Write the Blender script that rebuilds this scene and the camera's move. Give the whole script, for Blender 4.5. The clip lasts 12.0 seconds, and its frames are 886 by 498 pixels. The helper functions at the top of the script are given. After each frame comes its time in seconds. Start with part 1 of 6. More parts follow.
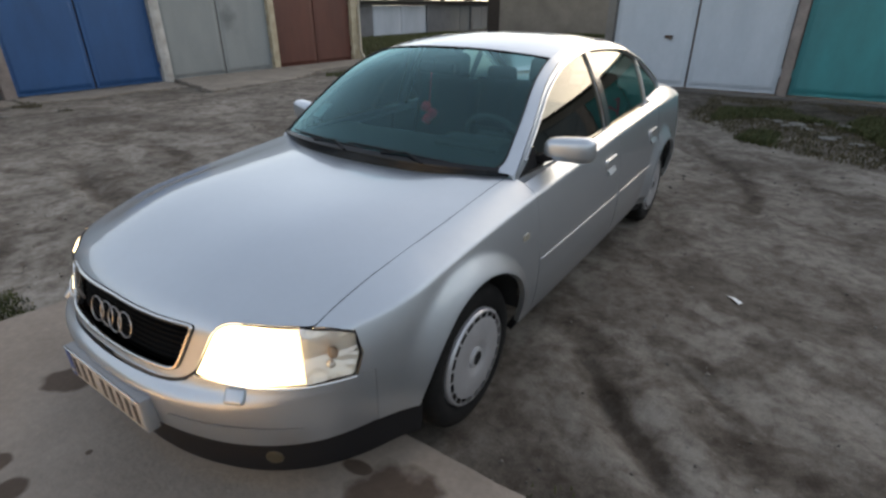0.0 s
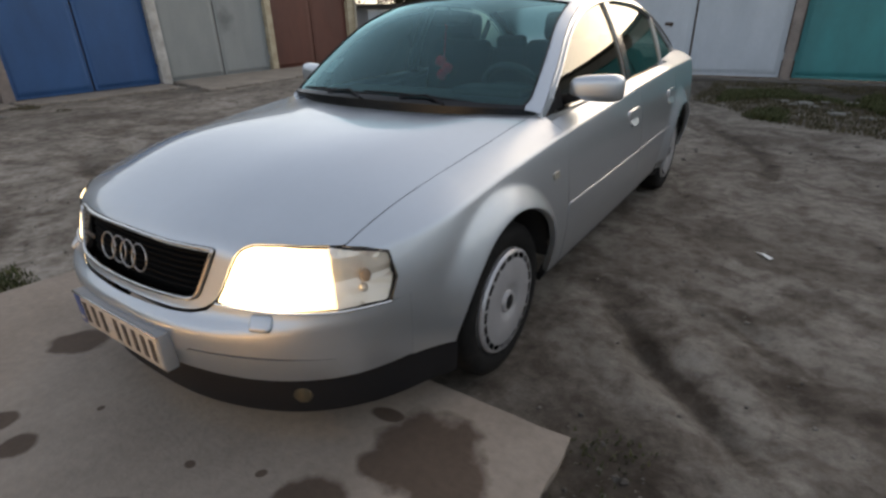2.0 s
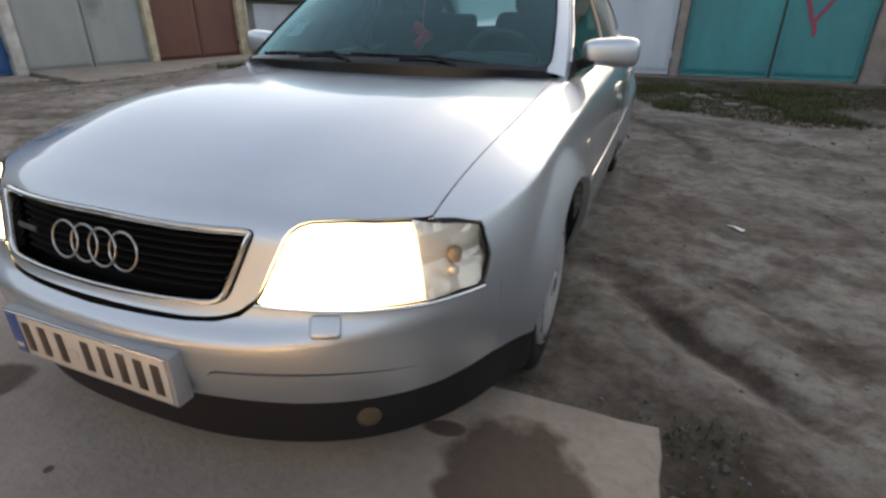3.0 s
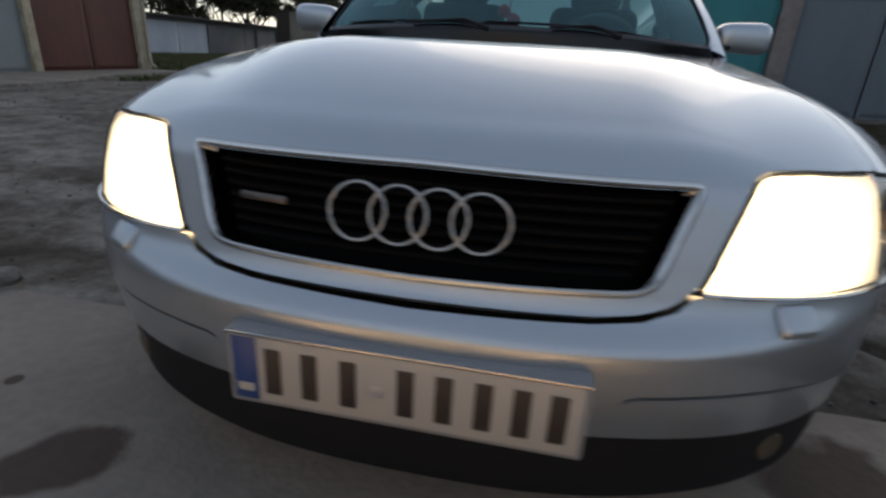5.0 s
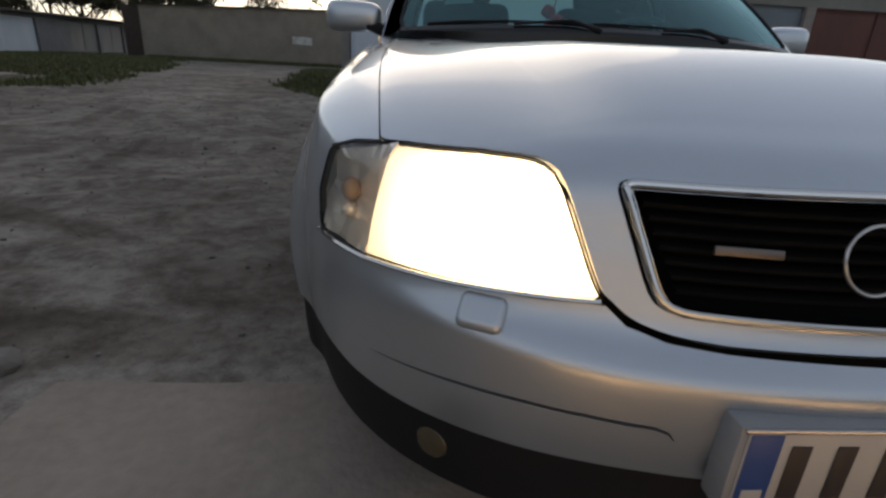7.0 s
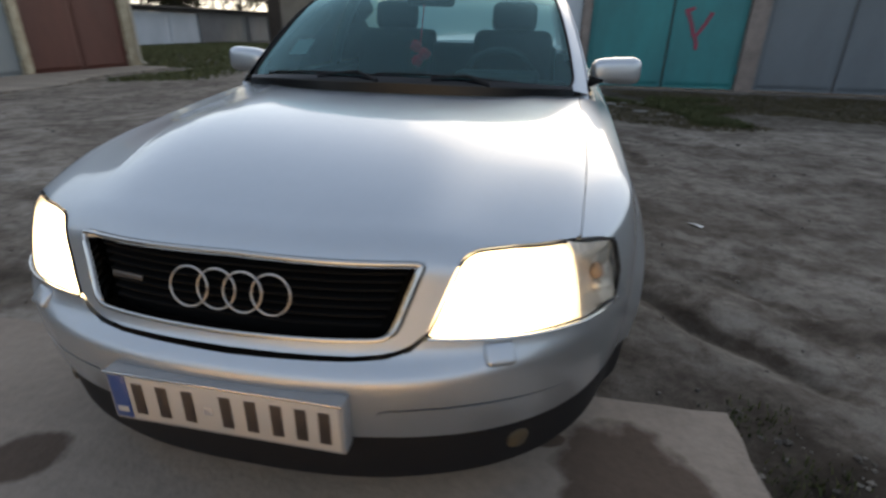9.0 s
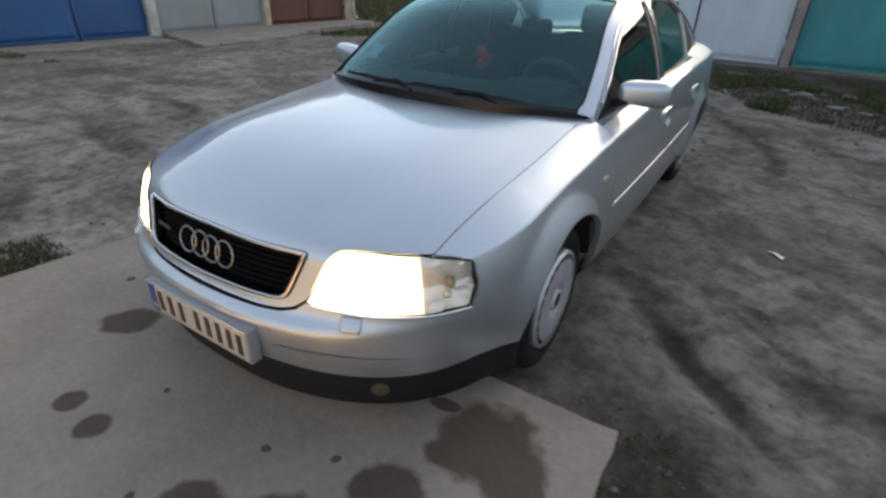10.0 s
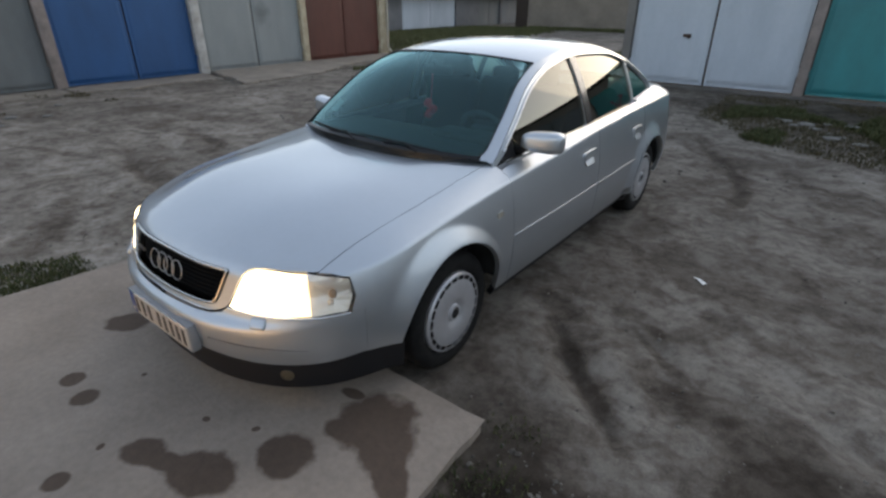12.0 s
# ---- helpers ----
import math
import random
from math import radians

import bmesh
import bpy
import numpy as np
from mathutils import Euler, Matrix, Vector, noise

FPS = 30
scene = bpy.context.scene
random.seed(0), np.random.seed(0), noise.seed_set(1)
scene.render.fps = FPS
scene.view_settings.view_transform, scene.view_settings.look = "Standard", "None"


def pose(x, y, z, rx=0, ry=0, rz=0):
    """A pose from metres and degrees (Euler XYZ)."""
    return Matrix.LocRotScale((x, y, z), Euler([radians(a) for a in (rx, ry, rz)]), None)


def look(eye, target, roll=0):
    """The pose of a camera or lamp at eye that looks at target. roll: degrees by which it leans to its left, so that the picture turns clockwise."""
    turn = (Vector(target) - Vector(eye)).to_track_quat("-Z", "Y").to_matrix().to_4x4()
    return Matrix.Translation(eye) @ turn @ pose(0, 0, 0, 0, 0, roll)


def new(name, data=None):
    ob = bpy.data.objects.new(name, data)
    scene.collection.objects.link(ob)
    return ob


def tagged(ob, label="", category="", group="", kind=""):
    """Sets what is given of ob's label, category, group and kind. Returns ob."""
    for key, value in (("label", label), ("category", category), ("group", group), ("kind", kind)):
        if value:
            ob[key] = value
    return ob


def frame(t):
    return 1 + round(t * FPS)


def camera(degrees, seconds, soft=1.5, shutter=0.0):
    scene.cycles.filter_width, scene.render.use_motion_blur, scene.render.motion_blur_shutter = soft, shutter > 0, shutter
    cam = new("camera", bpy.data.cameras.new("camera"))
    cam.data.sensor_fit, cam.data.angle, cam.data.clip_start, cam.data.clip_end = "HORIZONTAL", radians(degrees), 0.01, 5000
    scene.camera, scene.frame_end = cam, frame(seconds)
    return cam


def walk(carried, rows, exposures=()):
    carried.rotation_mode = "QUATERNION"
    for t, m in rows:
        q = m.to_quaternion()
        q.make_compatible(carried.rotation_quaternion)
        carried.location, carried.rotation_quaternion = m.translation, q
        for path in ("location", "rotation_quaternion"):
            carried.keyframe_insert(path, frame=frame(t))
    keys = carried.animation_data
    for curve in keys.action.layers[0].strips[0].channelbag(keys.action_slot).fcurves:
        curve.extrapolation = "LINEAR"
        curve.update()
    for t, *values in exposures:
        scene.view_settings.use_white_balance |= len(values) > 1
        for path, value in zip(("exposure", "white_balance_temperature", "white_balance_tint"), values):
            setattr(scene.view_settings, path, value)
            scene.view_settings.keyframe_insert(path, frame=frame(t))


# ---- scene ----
cam = camera(82.0, 12.0, soft=2.6, shutter=0.5)
PATH = [
    (0, (1.739, -0.559, 1.623), (0.71, 0.926, 0.765), -0.1),
    (0.5, (1.733, -0.581, 1.596), (0.71, 0.901, 0.728), -0.0),
    (1, (1.728, -0.62, 1.439), (0.699, 0.869, 0.587), -0.2),
    (1.5, (1.738, -0.65, 1.394), (0.698, 0.846, 0.569), -1.3),
    (2, (1.651, -0.635, 1.336), (0.618, 0.86, 0.502), -1.5),
    (2.5, (1.362, -0.665, 1.247), (0.466, 0.909, 0.399), -0.4),
    (2.7, (1.247, -0.675, 1.209), (0.461, 0.958, 0.362), -0.0),
    (4.3, (0.583, -0.591, 0.926), (0.082, 1.194, 0.177), 1.1),
    (4.5, (0.464, -0.64, 0.896), (0.063, 1.181, 0.171), 1.4),
    (5, (0.158, -0.681, 0.91), (-0.165, 1.157, 0.191), 3.3),
    (5.5, (-0.183, -0.595, 0.908), (-0.416, 1.259, 0.194), 2.4),
    (6, (-0.467, -0.535, 0.91), (-0.619, 1.331, 0.205), 1.4),
    (6.5, (-0.638, -0.522, 0.881), (-0.566, 1.346, 0.171), 2.8),
    (7, (-0.653, -0.542, 0.89), (-0.517, 1.326, 0.187), 3.2),
    (7.5, (-0.47, -0.587, 0.96), (-0.345, 1.282, 0.258), 1.6),
    (7.6, (-0.400, -0.608, 0.976), (-0.291, 1.257, 0.262), 1.3),
    (7.7, (-0.323, -0.627, 0.989), (-0.238, 1.236, 0.265), 1.1),
    (9.3, (0.851, -0.835, 1.252), (0.28, 0.889, 0.415), 0.0),
    (9.5, (1.037, -0.814, 1.304), (0.291, 0.821, 0.425), -0.9),
    (10, (1.409, -0.811, 1.486), (0.474, 0.677, 0.531), 1.9),
    (10.5, (1.742, -0.918, 1.609), (0.735, 0.52, 0.651), 1.5),
    (11, (1.972, -0.877, 1.678), (0.919, 0.531, 0.725), 1.6),
    (11.5, (2.121, -0.814, 1.731), (1.023, 0.596, 0.834), 1.2),
    (12, (2.152, -0.813, 1.724), (1.051, 0.606, 0.844), 0.2),
]
EXPOSURES = [(0, 0.97, 7850, 12), (1, 0.9, 8150, 13), (2, 0.85, 8200, 14), (2.7, 1.12, 8030, 13), (4.3, 0.6, 8000, 15), (5, 0.05, 6980, 11), (5.5, 0.12, 6780, 11), (6, 0.2, 7330, 12), (7, 0.1, 7630, 13), (7.7, 0.12, 7000, 11), (9.3, 0.8, 7430, 11), (10.5, 1.15, 7280, 11), (11, 1.22, 7330, 11), (11.5, 0.9, 7330, 11), (12, 0.9, 7380, 11)]
walk(cam, [(t, look(eye, target, roll)) for t, eye, target, roll in PATH], EXPOSURES)

# ---------------------------------------------------------------- light
world = bpy.data.worlds.new("world")
scene.world = world
world.use_nodes = True
wn, wl = world.node_tree.nodes, world.node_tree.links
sky = wn.new("ShaderNodeTexSky")
sky.sky_type = "NISHITA"
sky.sun_disc = False
sky.sun_elevation = radians(20.0)
sky.sun_rotation = radians(6.0)
sky.air_density, sky.dust_density, sky.ozone_density = 1.0, 0.9, 1.6
# a thin even overcast before the clear sky
veil = wn.new("ShaderNodeMixRGB")
veil.blend_type = "ADD"
veil.inputs["Fac"].default_value = 1.0
veil.inputs[2].default_value = (0.86, 1.15, 1.66, 1)
haze = wn.new("ShaderNodeHueSaturation")
haze.inputs["Saturation"].default_value, haze.inputs["Value"].default_value = 0.65, 0.66
wl.new(sky.outputs["Color"], haze.inputs["Color"])
wl.new(haze.outputs["Color"], veil.inputs[1])
wl.new(veil.outputs["Color"], wn["Background"].inputs["Color"])
wn["Background"].inputs["Strength"].default_value = 0.165
sun = new("sun", bpy.data.lights.new("sun", "SUN"))
sun.data.energy, sun.data.angle, sun.data.color = 0.18, radians(40), (1.0, 0.86, 0.7)
sun.matrix_world = look((1.0, 9.0, 3.3), (0, 0, 0))


# ---------------------------------------------------------------- materials
def mat(name, color, rough=0.6, metal=0.0, vary=0.0, scale=5.0, bump=0.0, bump_scale=60.0, tint=None, coat=0.0, spec=0.5, fine=0.0, streak=False):
    """A node material: base colour with coarse blotches (vary, scale, tint) and fine grain, and a bump."""
    m = bpy.data.materials.new(name)
    m.use_nodes = True
    n, l = m.node_tree.nodes, m.node_tree.links
    b = n["Principled BSDF"]
    b.inputs["Roughness"].default_value, b.inputs["Metallic"].default_value = rough, metal
    b.inputs["Coat Weight"].default_value, b.inputs["Specular IOR Level"].default_value = coat, spec
    b.inputs["Coat Roughness"].default_value = 0.07
    b.inputs["Base Color"].default_value = (*color, 1)
    if vary or fine or bump:
        co = n.new("ShaderNodeTexCoord")
    if vary or fine:
        big = n.new("ShaderNodeTexNoise")
        big.inputs["Scale"].default_value, big.inputs["Detail"].default_value, big.inputs["Roughness"].default_value = scale, 8, 0.65
        small = n.new("ShaderNodeTexNoise")
        small.inputs["Scale"].default_value, small.inputs["Detail"].default_value = scale * 14, 4
        if streak:
            mp = n.new("ShaderNodeMapping")
            mp.inputs["Scale"].default_value = (0.9, 0.9, 0.3)
            l.new(co.outputs["Object"], mp.inputs["Vector"])
            l.new(mp.outputs["Vector"], big.inputs["Vector"])
        else:
            l.new(co.outputs["Object"], big.inputs["Vector"])
        l.new(co.outputs["Object"], small.inputs["Vector"])
        ramp = n.new("ShaderNodeValToRGB")
        ramp.color_ramp.elements[0].position, ramp.color_ramp.elements[1].position = 0.35, 0.68
        l.new(big.outputs["Fac"], ramp.inputs["Fac"])
        t = tint or tuple(c * (1 - vary) for c in color)
        mix = n.new("ShaderNodeMixRGB")
        mix.inputs[1].default_value, mix.inputs[2].default_value = (*color, 1), (*t, 1)
        l.new(ramp.outputs["Color"], mix.inputs["Fac"])
        grain = n.new("ShaderNodeMixRGB")
        grain.blend_type = "MULTIPLY"
        grain.inputs["Fac"].default_value = 1.0
        gr = n.new("ShaderNodeMapRange")
        gr.inputs["To Min"].default_value, gr.inputs["To Max"].default_value = 1 - fine, 1 + fine
        l.new(small.outputs["Fac"], gr.inputs["Value"])
        l.new(mix.outputs["Color"], grain.inputs[1])
        l.new(gr.outputs["Result"], grain.inputs[2])
        l.new(grain.outputs["Color"], b.inputs["Base Color"])
    if bump:
        bn = n.new("ShaderNodeTexNoise")
        bn.inputs["Scale"].default_value, bn.inputs["Detail"].default_value = bump_scale, 6
        l.new(co.outputs["Object"], bn.inputs["Vector"])
        bp = n.new("ShaderNodeBump")
        bp.inputs["Strength"].default_value, bp.inputs["Distance"].default_value = bump, 0.01
        l.new(bn.outputs["Fac"], bp.inputs["Height"])
        l.new(bp.outputs["Normal"], b.inputs["Normal"])
    return m


def glass_mat(name, tint, gloss=0.0, ior=1.5, shine_tint=(1, 1, 1), haze_film=None):
    m = bpy.data.materials.new(name)
    m.use_nodes = True
    n, l = m.node_tree.nodes, m.node_tree.links
    n.remove(n["Principled BSDF"])
    clear, shine, mix, fr = (n.new(k) for k in ("ShaderNodeBsdfTransparent", "ShaderNodeBsdfGlossy", "ShaderNodeMixShader", "ShaderNodeFresnel"))
    clear.inputs["Color"].default_value = (*tint, 1)
    shine.inputs["Color"].default_value = (*shine_tint, 1)
    shine.inputs["Roughness"].default_value = 0.02 + gloss
    fr.inputs["IOR"].default_value = ior
    l.new(fr.outputs["Fac"], mix.inputs["Fac"])
    l.new(clear.outputs["BSDF"], mix.inputs[1])
    l.new(shine.outputs["BSDF"], mix.inputs[2])
    out = mix.outputs["Shader"]
    if haze_film:  # a thin pale film that paints the sky's haze onto the glass
        film, over, spots, amount = (n.new(k) for k in ("ShaderNodeBsdfDiffuse", "ShaderNodeMixShader", "ShaderNodeTexNoise", "ShaderNodeMapRange"))
        film.inputs["Color"].default_value = (*haze_film[1], 1)
        spots.inputs["Scale"].default_value, spots.inputs["Detail"].default_value = 6, 6
        amount.inputs["To Min"].default_value, amount.inputs["To Max"].default_value = haze_film[0] * 0.6, haze_film[0] * 1.4
        l.new(spots.outputs["Fac"], amount.inputs["Value"])
        l.new(amount.outputs["Result"], over.inputs["Fac"])
        l.new(out, over.inputs[1])
        l.new(film.outputs["BSDF"], over.inputs[2])
        out = over.outputs["Shader"]
    l.new(out, n["Material Output"].inputs["Surface"])
    return m


def glow_mat(name, color, strength):
    m = bpy.data.materials.new(name)
    m.use_nodes = True
    b = m.node_tree.nodes["Principled BSDF"]
    b.inputs["Base Color"].default_value = (0.8, 0.8, 0.8, 1)
    b.inputs["Emission Color"].default_value, b.inputs["Emission Strength"].default_value = (*color, 1), strength
    return m


PAINT = mat("silver_paint", (0.456, 0.498, 0.535), rough=0.40, metal=0.87, coat=1.0, bump=0.015, bump_scale=900, vary=0.04, scale=3, fine=0.02)
BLACK = mat("black_plastic", (0.010, 0.010, 0.011), rough=0.62, spec=0.22, fine=0.15, scale=20)
GRILLE = mat("grille_plastic", (0.006, 0.006, 0.006), rough=0.75, spec=0.05)
FRIT = mat("glossy_black_glass", (0.004, 0.005, 0.006), rough=0.22, spec=0.35)
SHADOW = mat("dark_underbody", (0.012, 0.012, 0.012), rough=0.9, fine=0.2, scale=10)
CHROME = mat("chrome", (0.60, 0.59, 0.57), rough=0.08, metal=1.0)
RUBBER = mat("tyre_rubber", (0.007, 0.007, 0.007), rough=0.8, vary=0.4, scale=18, tint=(0.017, 0.016, 0.015), fine=0.2, bump=0.2, bump_scale=120, spec=0.15)
CAP = mat("hubcap_silver", (0.5, 0.5, 0.51), rough=0.38, metal=0.55, vary=0.15, scale=9, fine=0.05)
GLASS = glass_mat("window_glass", (0.52, 0.77, 0.76), ior=1.56, shine_tint=(0.52, 0.92, 0.96), haze_film=(0.010, (0.42, 0.60, 0.62)))
REARGLASS = glass_mat("side_glass", (0.15, 0.21, 0.18), ior=2.1, shine_tint=(1.0, 0.97, 0.88))
REARCLEAR = glass_mat("rear_glass", (0.40, 0.54, 0.52))
PIANO = mat("glossy_pillar_cover", (0.045, 0.035, 0.030), rough=0.22, spec=0.7, coat=0.6)
LENS = glass_mat("lamp_lens", (0.96, 0.96, 0.93))
LIT = glow_mat("lit_reflector", (1.0, 0.80, 0.50), 9.0)
# the lit reflector is brightest round its bulb and fades to gold at the rim
n_, l_ = LIT.node_tree.nodes, LIT.node_tree.links
co_, ab_, di_, mr_ = (n_.new(k) for k in ("ShaderNodeTexCoord", "ShaderNodeVectorMath", "ShaderNodeVectorMath", "ShaderNodeMapRange"))
ab_.operation, di_.operation, mr_.interpolation_type = "ABSOLUTE", "DISTANCE", "SMOOTHERSTEP"
di_.inputs[1].default_value = (0.545, 0.03, 0.69)
for k_, v_ in (("From Min", 0.05), ("From Max", 0.26), ("To Min", 5.0), ("To Max", 0.9)):
    mr_.inputs[k_].default_value = v_
l_.new(co_.outputs["Object"], ab_.inputs[0])
l_.new(ab_.outputs["Vector"], di_.inputs[0])
l_.new(di_.outputs["Value"], mr_.inputs["Value"])
l_.new(mr_.outputs["Result"], n_["Principled BSDF"].inputs["Emission Strength"])
REFLECTOR = mat("lamp_reflector", (0.90, 0.82, 0.74), rough=0.28, metal=0.5)
AMBER = mat("amber_bulb", (0.45, 0.31, 0.22), rough=0.3)
DULLCHROME = mat("dull_chrome", (0.44, 0.43, 0.42), rough=0.30, metal=1.0)
BADGE = mat("badge_metal", (0.14, 0.125, 0.115), rough=0.35, metal=0.85)
HOLDER = mat("plate_holder_plastic", (0.25, 0.25, 0.25), rough=0.45, vary=0.15, scale=9, fine=0.05)
FOGLENS = mat("fog_lamp_glass", (0.075, 0.058, 0.034), rough=0.35, vary=0.3, scale=30)
DIRTYLENS = mat("fog_lens", (0.30, 0.28, 0.23), rough=0.35, vary=0.3, scale=30)
WHITEPL = mat("plate_white", (0.42, 0.395, 0.35), rough=0.4, vary=0.08, scale=12, fine=0.03)
BLUEPL = mat("plate_blue", (0.02, 0.055, 0.18), rough=0.4)
INK = mat("plate_ink", (0.03, 0.022, 0.018), rough=0.5)
CLOTH = mat("seat_cloth", (0.028, 0.030, 0.033), rough=0.9, fine=0.25, scale=20)
DASH = mat("dash_plastic", (0.06, 0.068, 0.07), rough=0.7, fine=0.1, scale=20)
RED = mat("red_plush", (0.85, 0.05, 0.07), rough=0.95, fine=0.3, scale=40)
STICKER = mat("pale_sticker", (0.55, 0.62, 0.62), rough=0.6)


# the headlamps' own beams
for sg in (1, -1):
    beam = new("headlamp_beam", bpy.data.lights.new("headlamp_beam", "SPOT"))
    beam.data.energy, beam.data.color, beam.data.spot_size, beam.data.spot_blend, beam.data.shadow_soft_size = 3200.0, (1.0, 0.70, 0.40), radians(70), 1.0, 0.06
    beam.matrix_world = look((sg * 0.60, 0.02, 0.69), (sg * 0.75, -4.0, 0.56))

# ---------------------------------------------------------------- mesh tools
def thing(name, label, category, at=(0, 0, 0), group="", kind=""):
    e = new(name)
    e.location = at
    return tagged(e, label, category, group, kind)


def link_mesh(name, verts, faces, material, parent=None, label="", normals=None, smooth=True):
    me = bpy.data.meshes.new(name)
    me.from_pydata([tuple(v) for v in verts], [], faces)
    me.materials.append(material)
    me.update()
    me.polygons.foreach_set("use_smooth", [smooth] * len(me.polygons))
    if normals is not None:
        me.normals_split_custom_set_from_vertices([tuple(v) for v in normals])
    ob = new(name, me)
    ob.parent = parent
    if parent is not None:
        ob.matrix_parent_inverse = Matrix.Translation(-Vector(parent_origin(parent)))
    return tagged(ob, label)


def parent_origin(ob):
    return Vector(ob.location) if ob.type == "EMPTY" else Vector((0, 0, 0))


def part(name, bm, material, parent=None, label="", smooth=True, angle=35):
    """One bmesh (in world coordinates) as ONE mesh object under a thing or a part."""
    me = bpy.data.meshes.new(name)
    bm.normal_update()
    for f in bm.faces:
        f.smooth = smooth
    for e in bm.edges:
        e.smooth = not (len(e.link_faces) == 2 and e.calc_face_angle(0) > radians(angle))
    bm.to_mesh(me)
    bm.free()
    me.materials.append(material)
    ob = new(name, me)
    ob.parent = parent
    if parent is not None:
        ob.matrix_parent_inverse = Matrix.Translation(-Vector(parent_origin(parent)))
    return tagged(ob, label)


def box(c, size, bevel=0.0, bm=None, rot=None, seg=2):
    made = bm or bmesh.new()
    r = bmesh.ops.create_cube(made, size=1.0)
    vs = r["verts"]
    bmesh.ops.scale(made, verts=vs, vec=size)
    if bevel:
        es = list({e for v in vs for e in v.link_edges})
        out = bmesh.ops.bevel(made, geom=es, offset=bevel, segments=seg, affect="EDGES", profile=0.5)
        vs = list({v for f in out["faces"] for v in f.verts} | {v for v in vs if v.is_valid})
    m = Matrix.Translation(c) @ (rot.to_matrix().to_4x4() if rot else Matrix.Identity(4))
    bmesh.ops.transform(made, matrix=m, verts=vs)
    return made


def tube(points, radius, bm=None, sides=8, closed=False):
    """A tube along points; radius may be a function of 0..1."""
    made = bm or bmesh.new()
    pts = [Vector(p) for p in points]
    n, rings = len(pts), []
    up = Vector((0, 0, 1))
    for i, p in enumerate(pts):
        a = pts[(i - 1) % n] if closed or i else p
        b = pts[(i + 1) % n] if closed or i < n - 1 else p
        d = (b - a).normalized()
        side = d.cross(up)
        if side.length < 1e-3:
            side = d.cross(Vector((0, 1, 0)))
        side.normalize()
        top = side.cross(d).normalized()
        r = radius(i / max(1, n - 1)) if callable(radius) else radius
        rings.append([made.verts.new(p + r * (math.cos(t) * side + math.sin(t) * top)) for t in [2 * math.pi * k / sides for k in range(sides)]])
    for i in range(n if closed else n - 1):
        a, b = rings[i], rings[(i + 1) % n]
        for k in range(sides):
            made.faces.new((a[k], a[(k + 1) % sides], b[(k + 1) % sides], b[k]))
    if not closed:
        made.faces.new(rings[0][::-1])
        made.faces.new(rings[-1])
    return made


def lathe(profile, axis_at, bm=None, sides=40, turn=None):
    """Turns (radius, height) pairs about the x axis through axis_at; height runs along +x."""
    made = bm or bmesh.new()
    rings = []
    for r, h in profile:
        if r < 1e-5:
            rings.append([made.verts.new(Vector(axis_at) + Vector((h, 0, 0)))])
        else:
            rings.append([made.verts.new(Vector(axis_at) + Vector((h, r * math.cos(t), r * math.sin(t)))) for t in [2 * math.pi * k / sides for k in range(sides)]])
    for a, b in zip(rings, rings[1:]):
        for k in range(sides):
            q = [a[k % len(a)], a[(k + 1) % len(a)], b[(k + 1) % len(b)], b[k % len(b)]]
            q = [v for i, v in enumerate(q) if v not in q[:i]]
            if len(q) > 2:
                made.faces.new(q)
    return made


def pchip(xs, ys):
    """A smooth curve through the points that does not overshoot."""
    xs, ys = np.array(xs, float), np.array(ys, float)
    h, d = np.diff(xs), np.diff(ys) / np.diff(xs)
    m = np.r_[d[0], [0 if a * b <= 0 else 2 * a * b / (a + b) for a, b in zip(d, d[1:])], d[-1]]

    def f(x):
        x = min(max(x, xs[0]), xs[-1])
        i = min(int(np.searchsorted(xs, x, "right")) - 1, len(h) - 1)
        t = (x - xs[i]) / h[i]
        return float((1 + 2 * t) * (1 - t) ** 2 * ys[i] + t * (1 - t) ** 2 * h[i] * m[i] + t * t * (3 - 2 * t) * ys[i + 1] + t * t * (t - 1) * h[i] * m[i + 1])

    return f


def smooth01(a, b, x):
    t = min(max((x - a) / (b - a), 0), 1)
    return t * t * (3 - 2 * t)


def resample(loop, step):
    out = []
    for a, b in zip(loop, loop[1:] + loop[:1]):
        n = max(1, math.ceil(math.dist(a, b) / step))
        out += [(a[0] + (b[0] - a[0]) * i / n, a[1] + (b[1] - a[1]) * i / n) for i in range(n)]
    return out


def inside(p, loop):
    hit, (x, y) = False, p
    for (x0, y0), (x1, y1) in zip(loop, loop[1:] + loop[:1]):
        if (y0 > y) != (y1 > y) and x < (x1 - x0) * (y - y0) / (y1 - y0) + x0:
            hit = not hit
    return hit


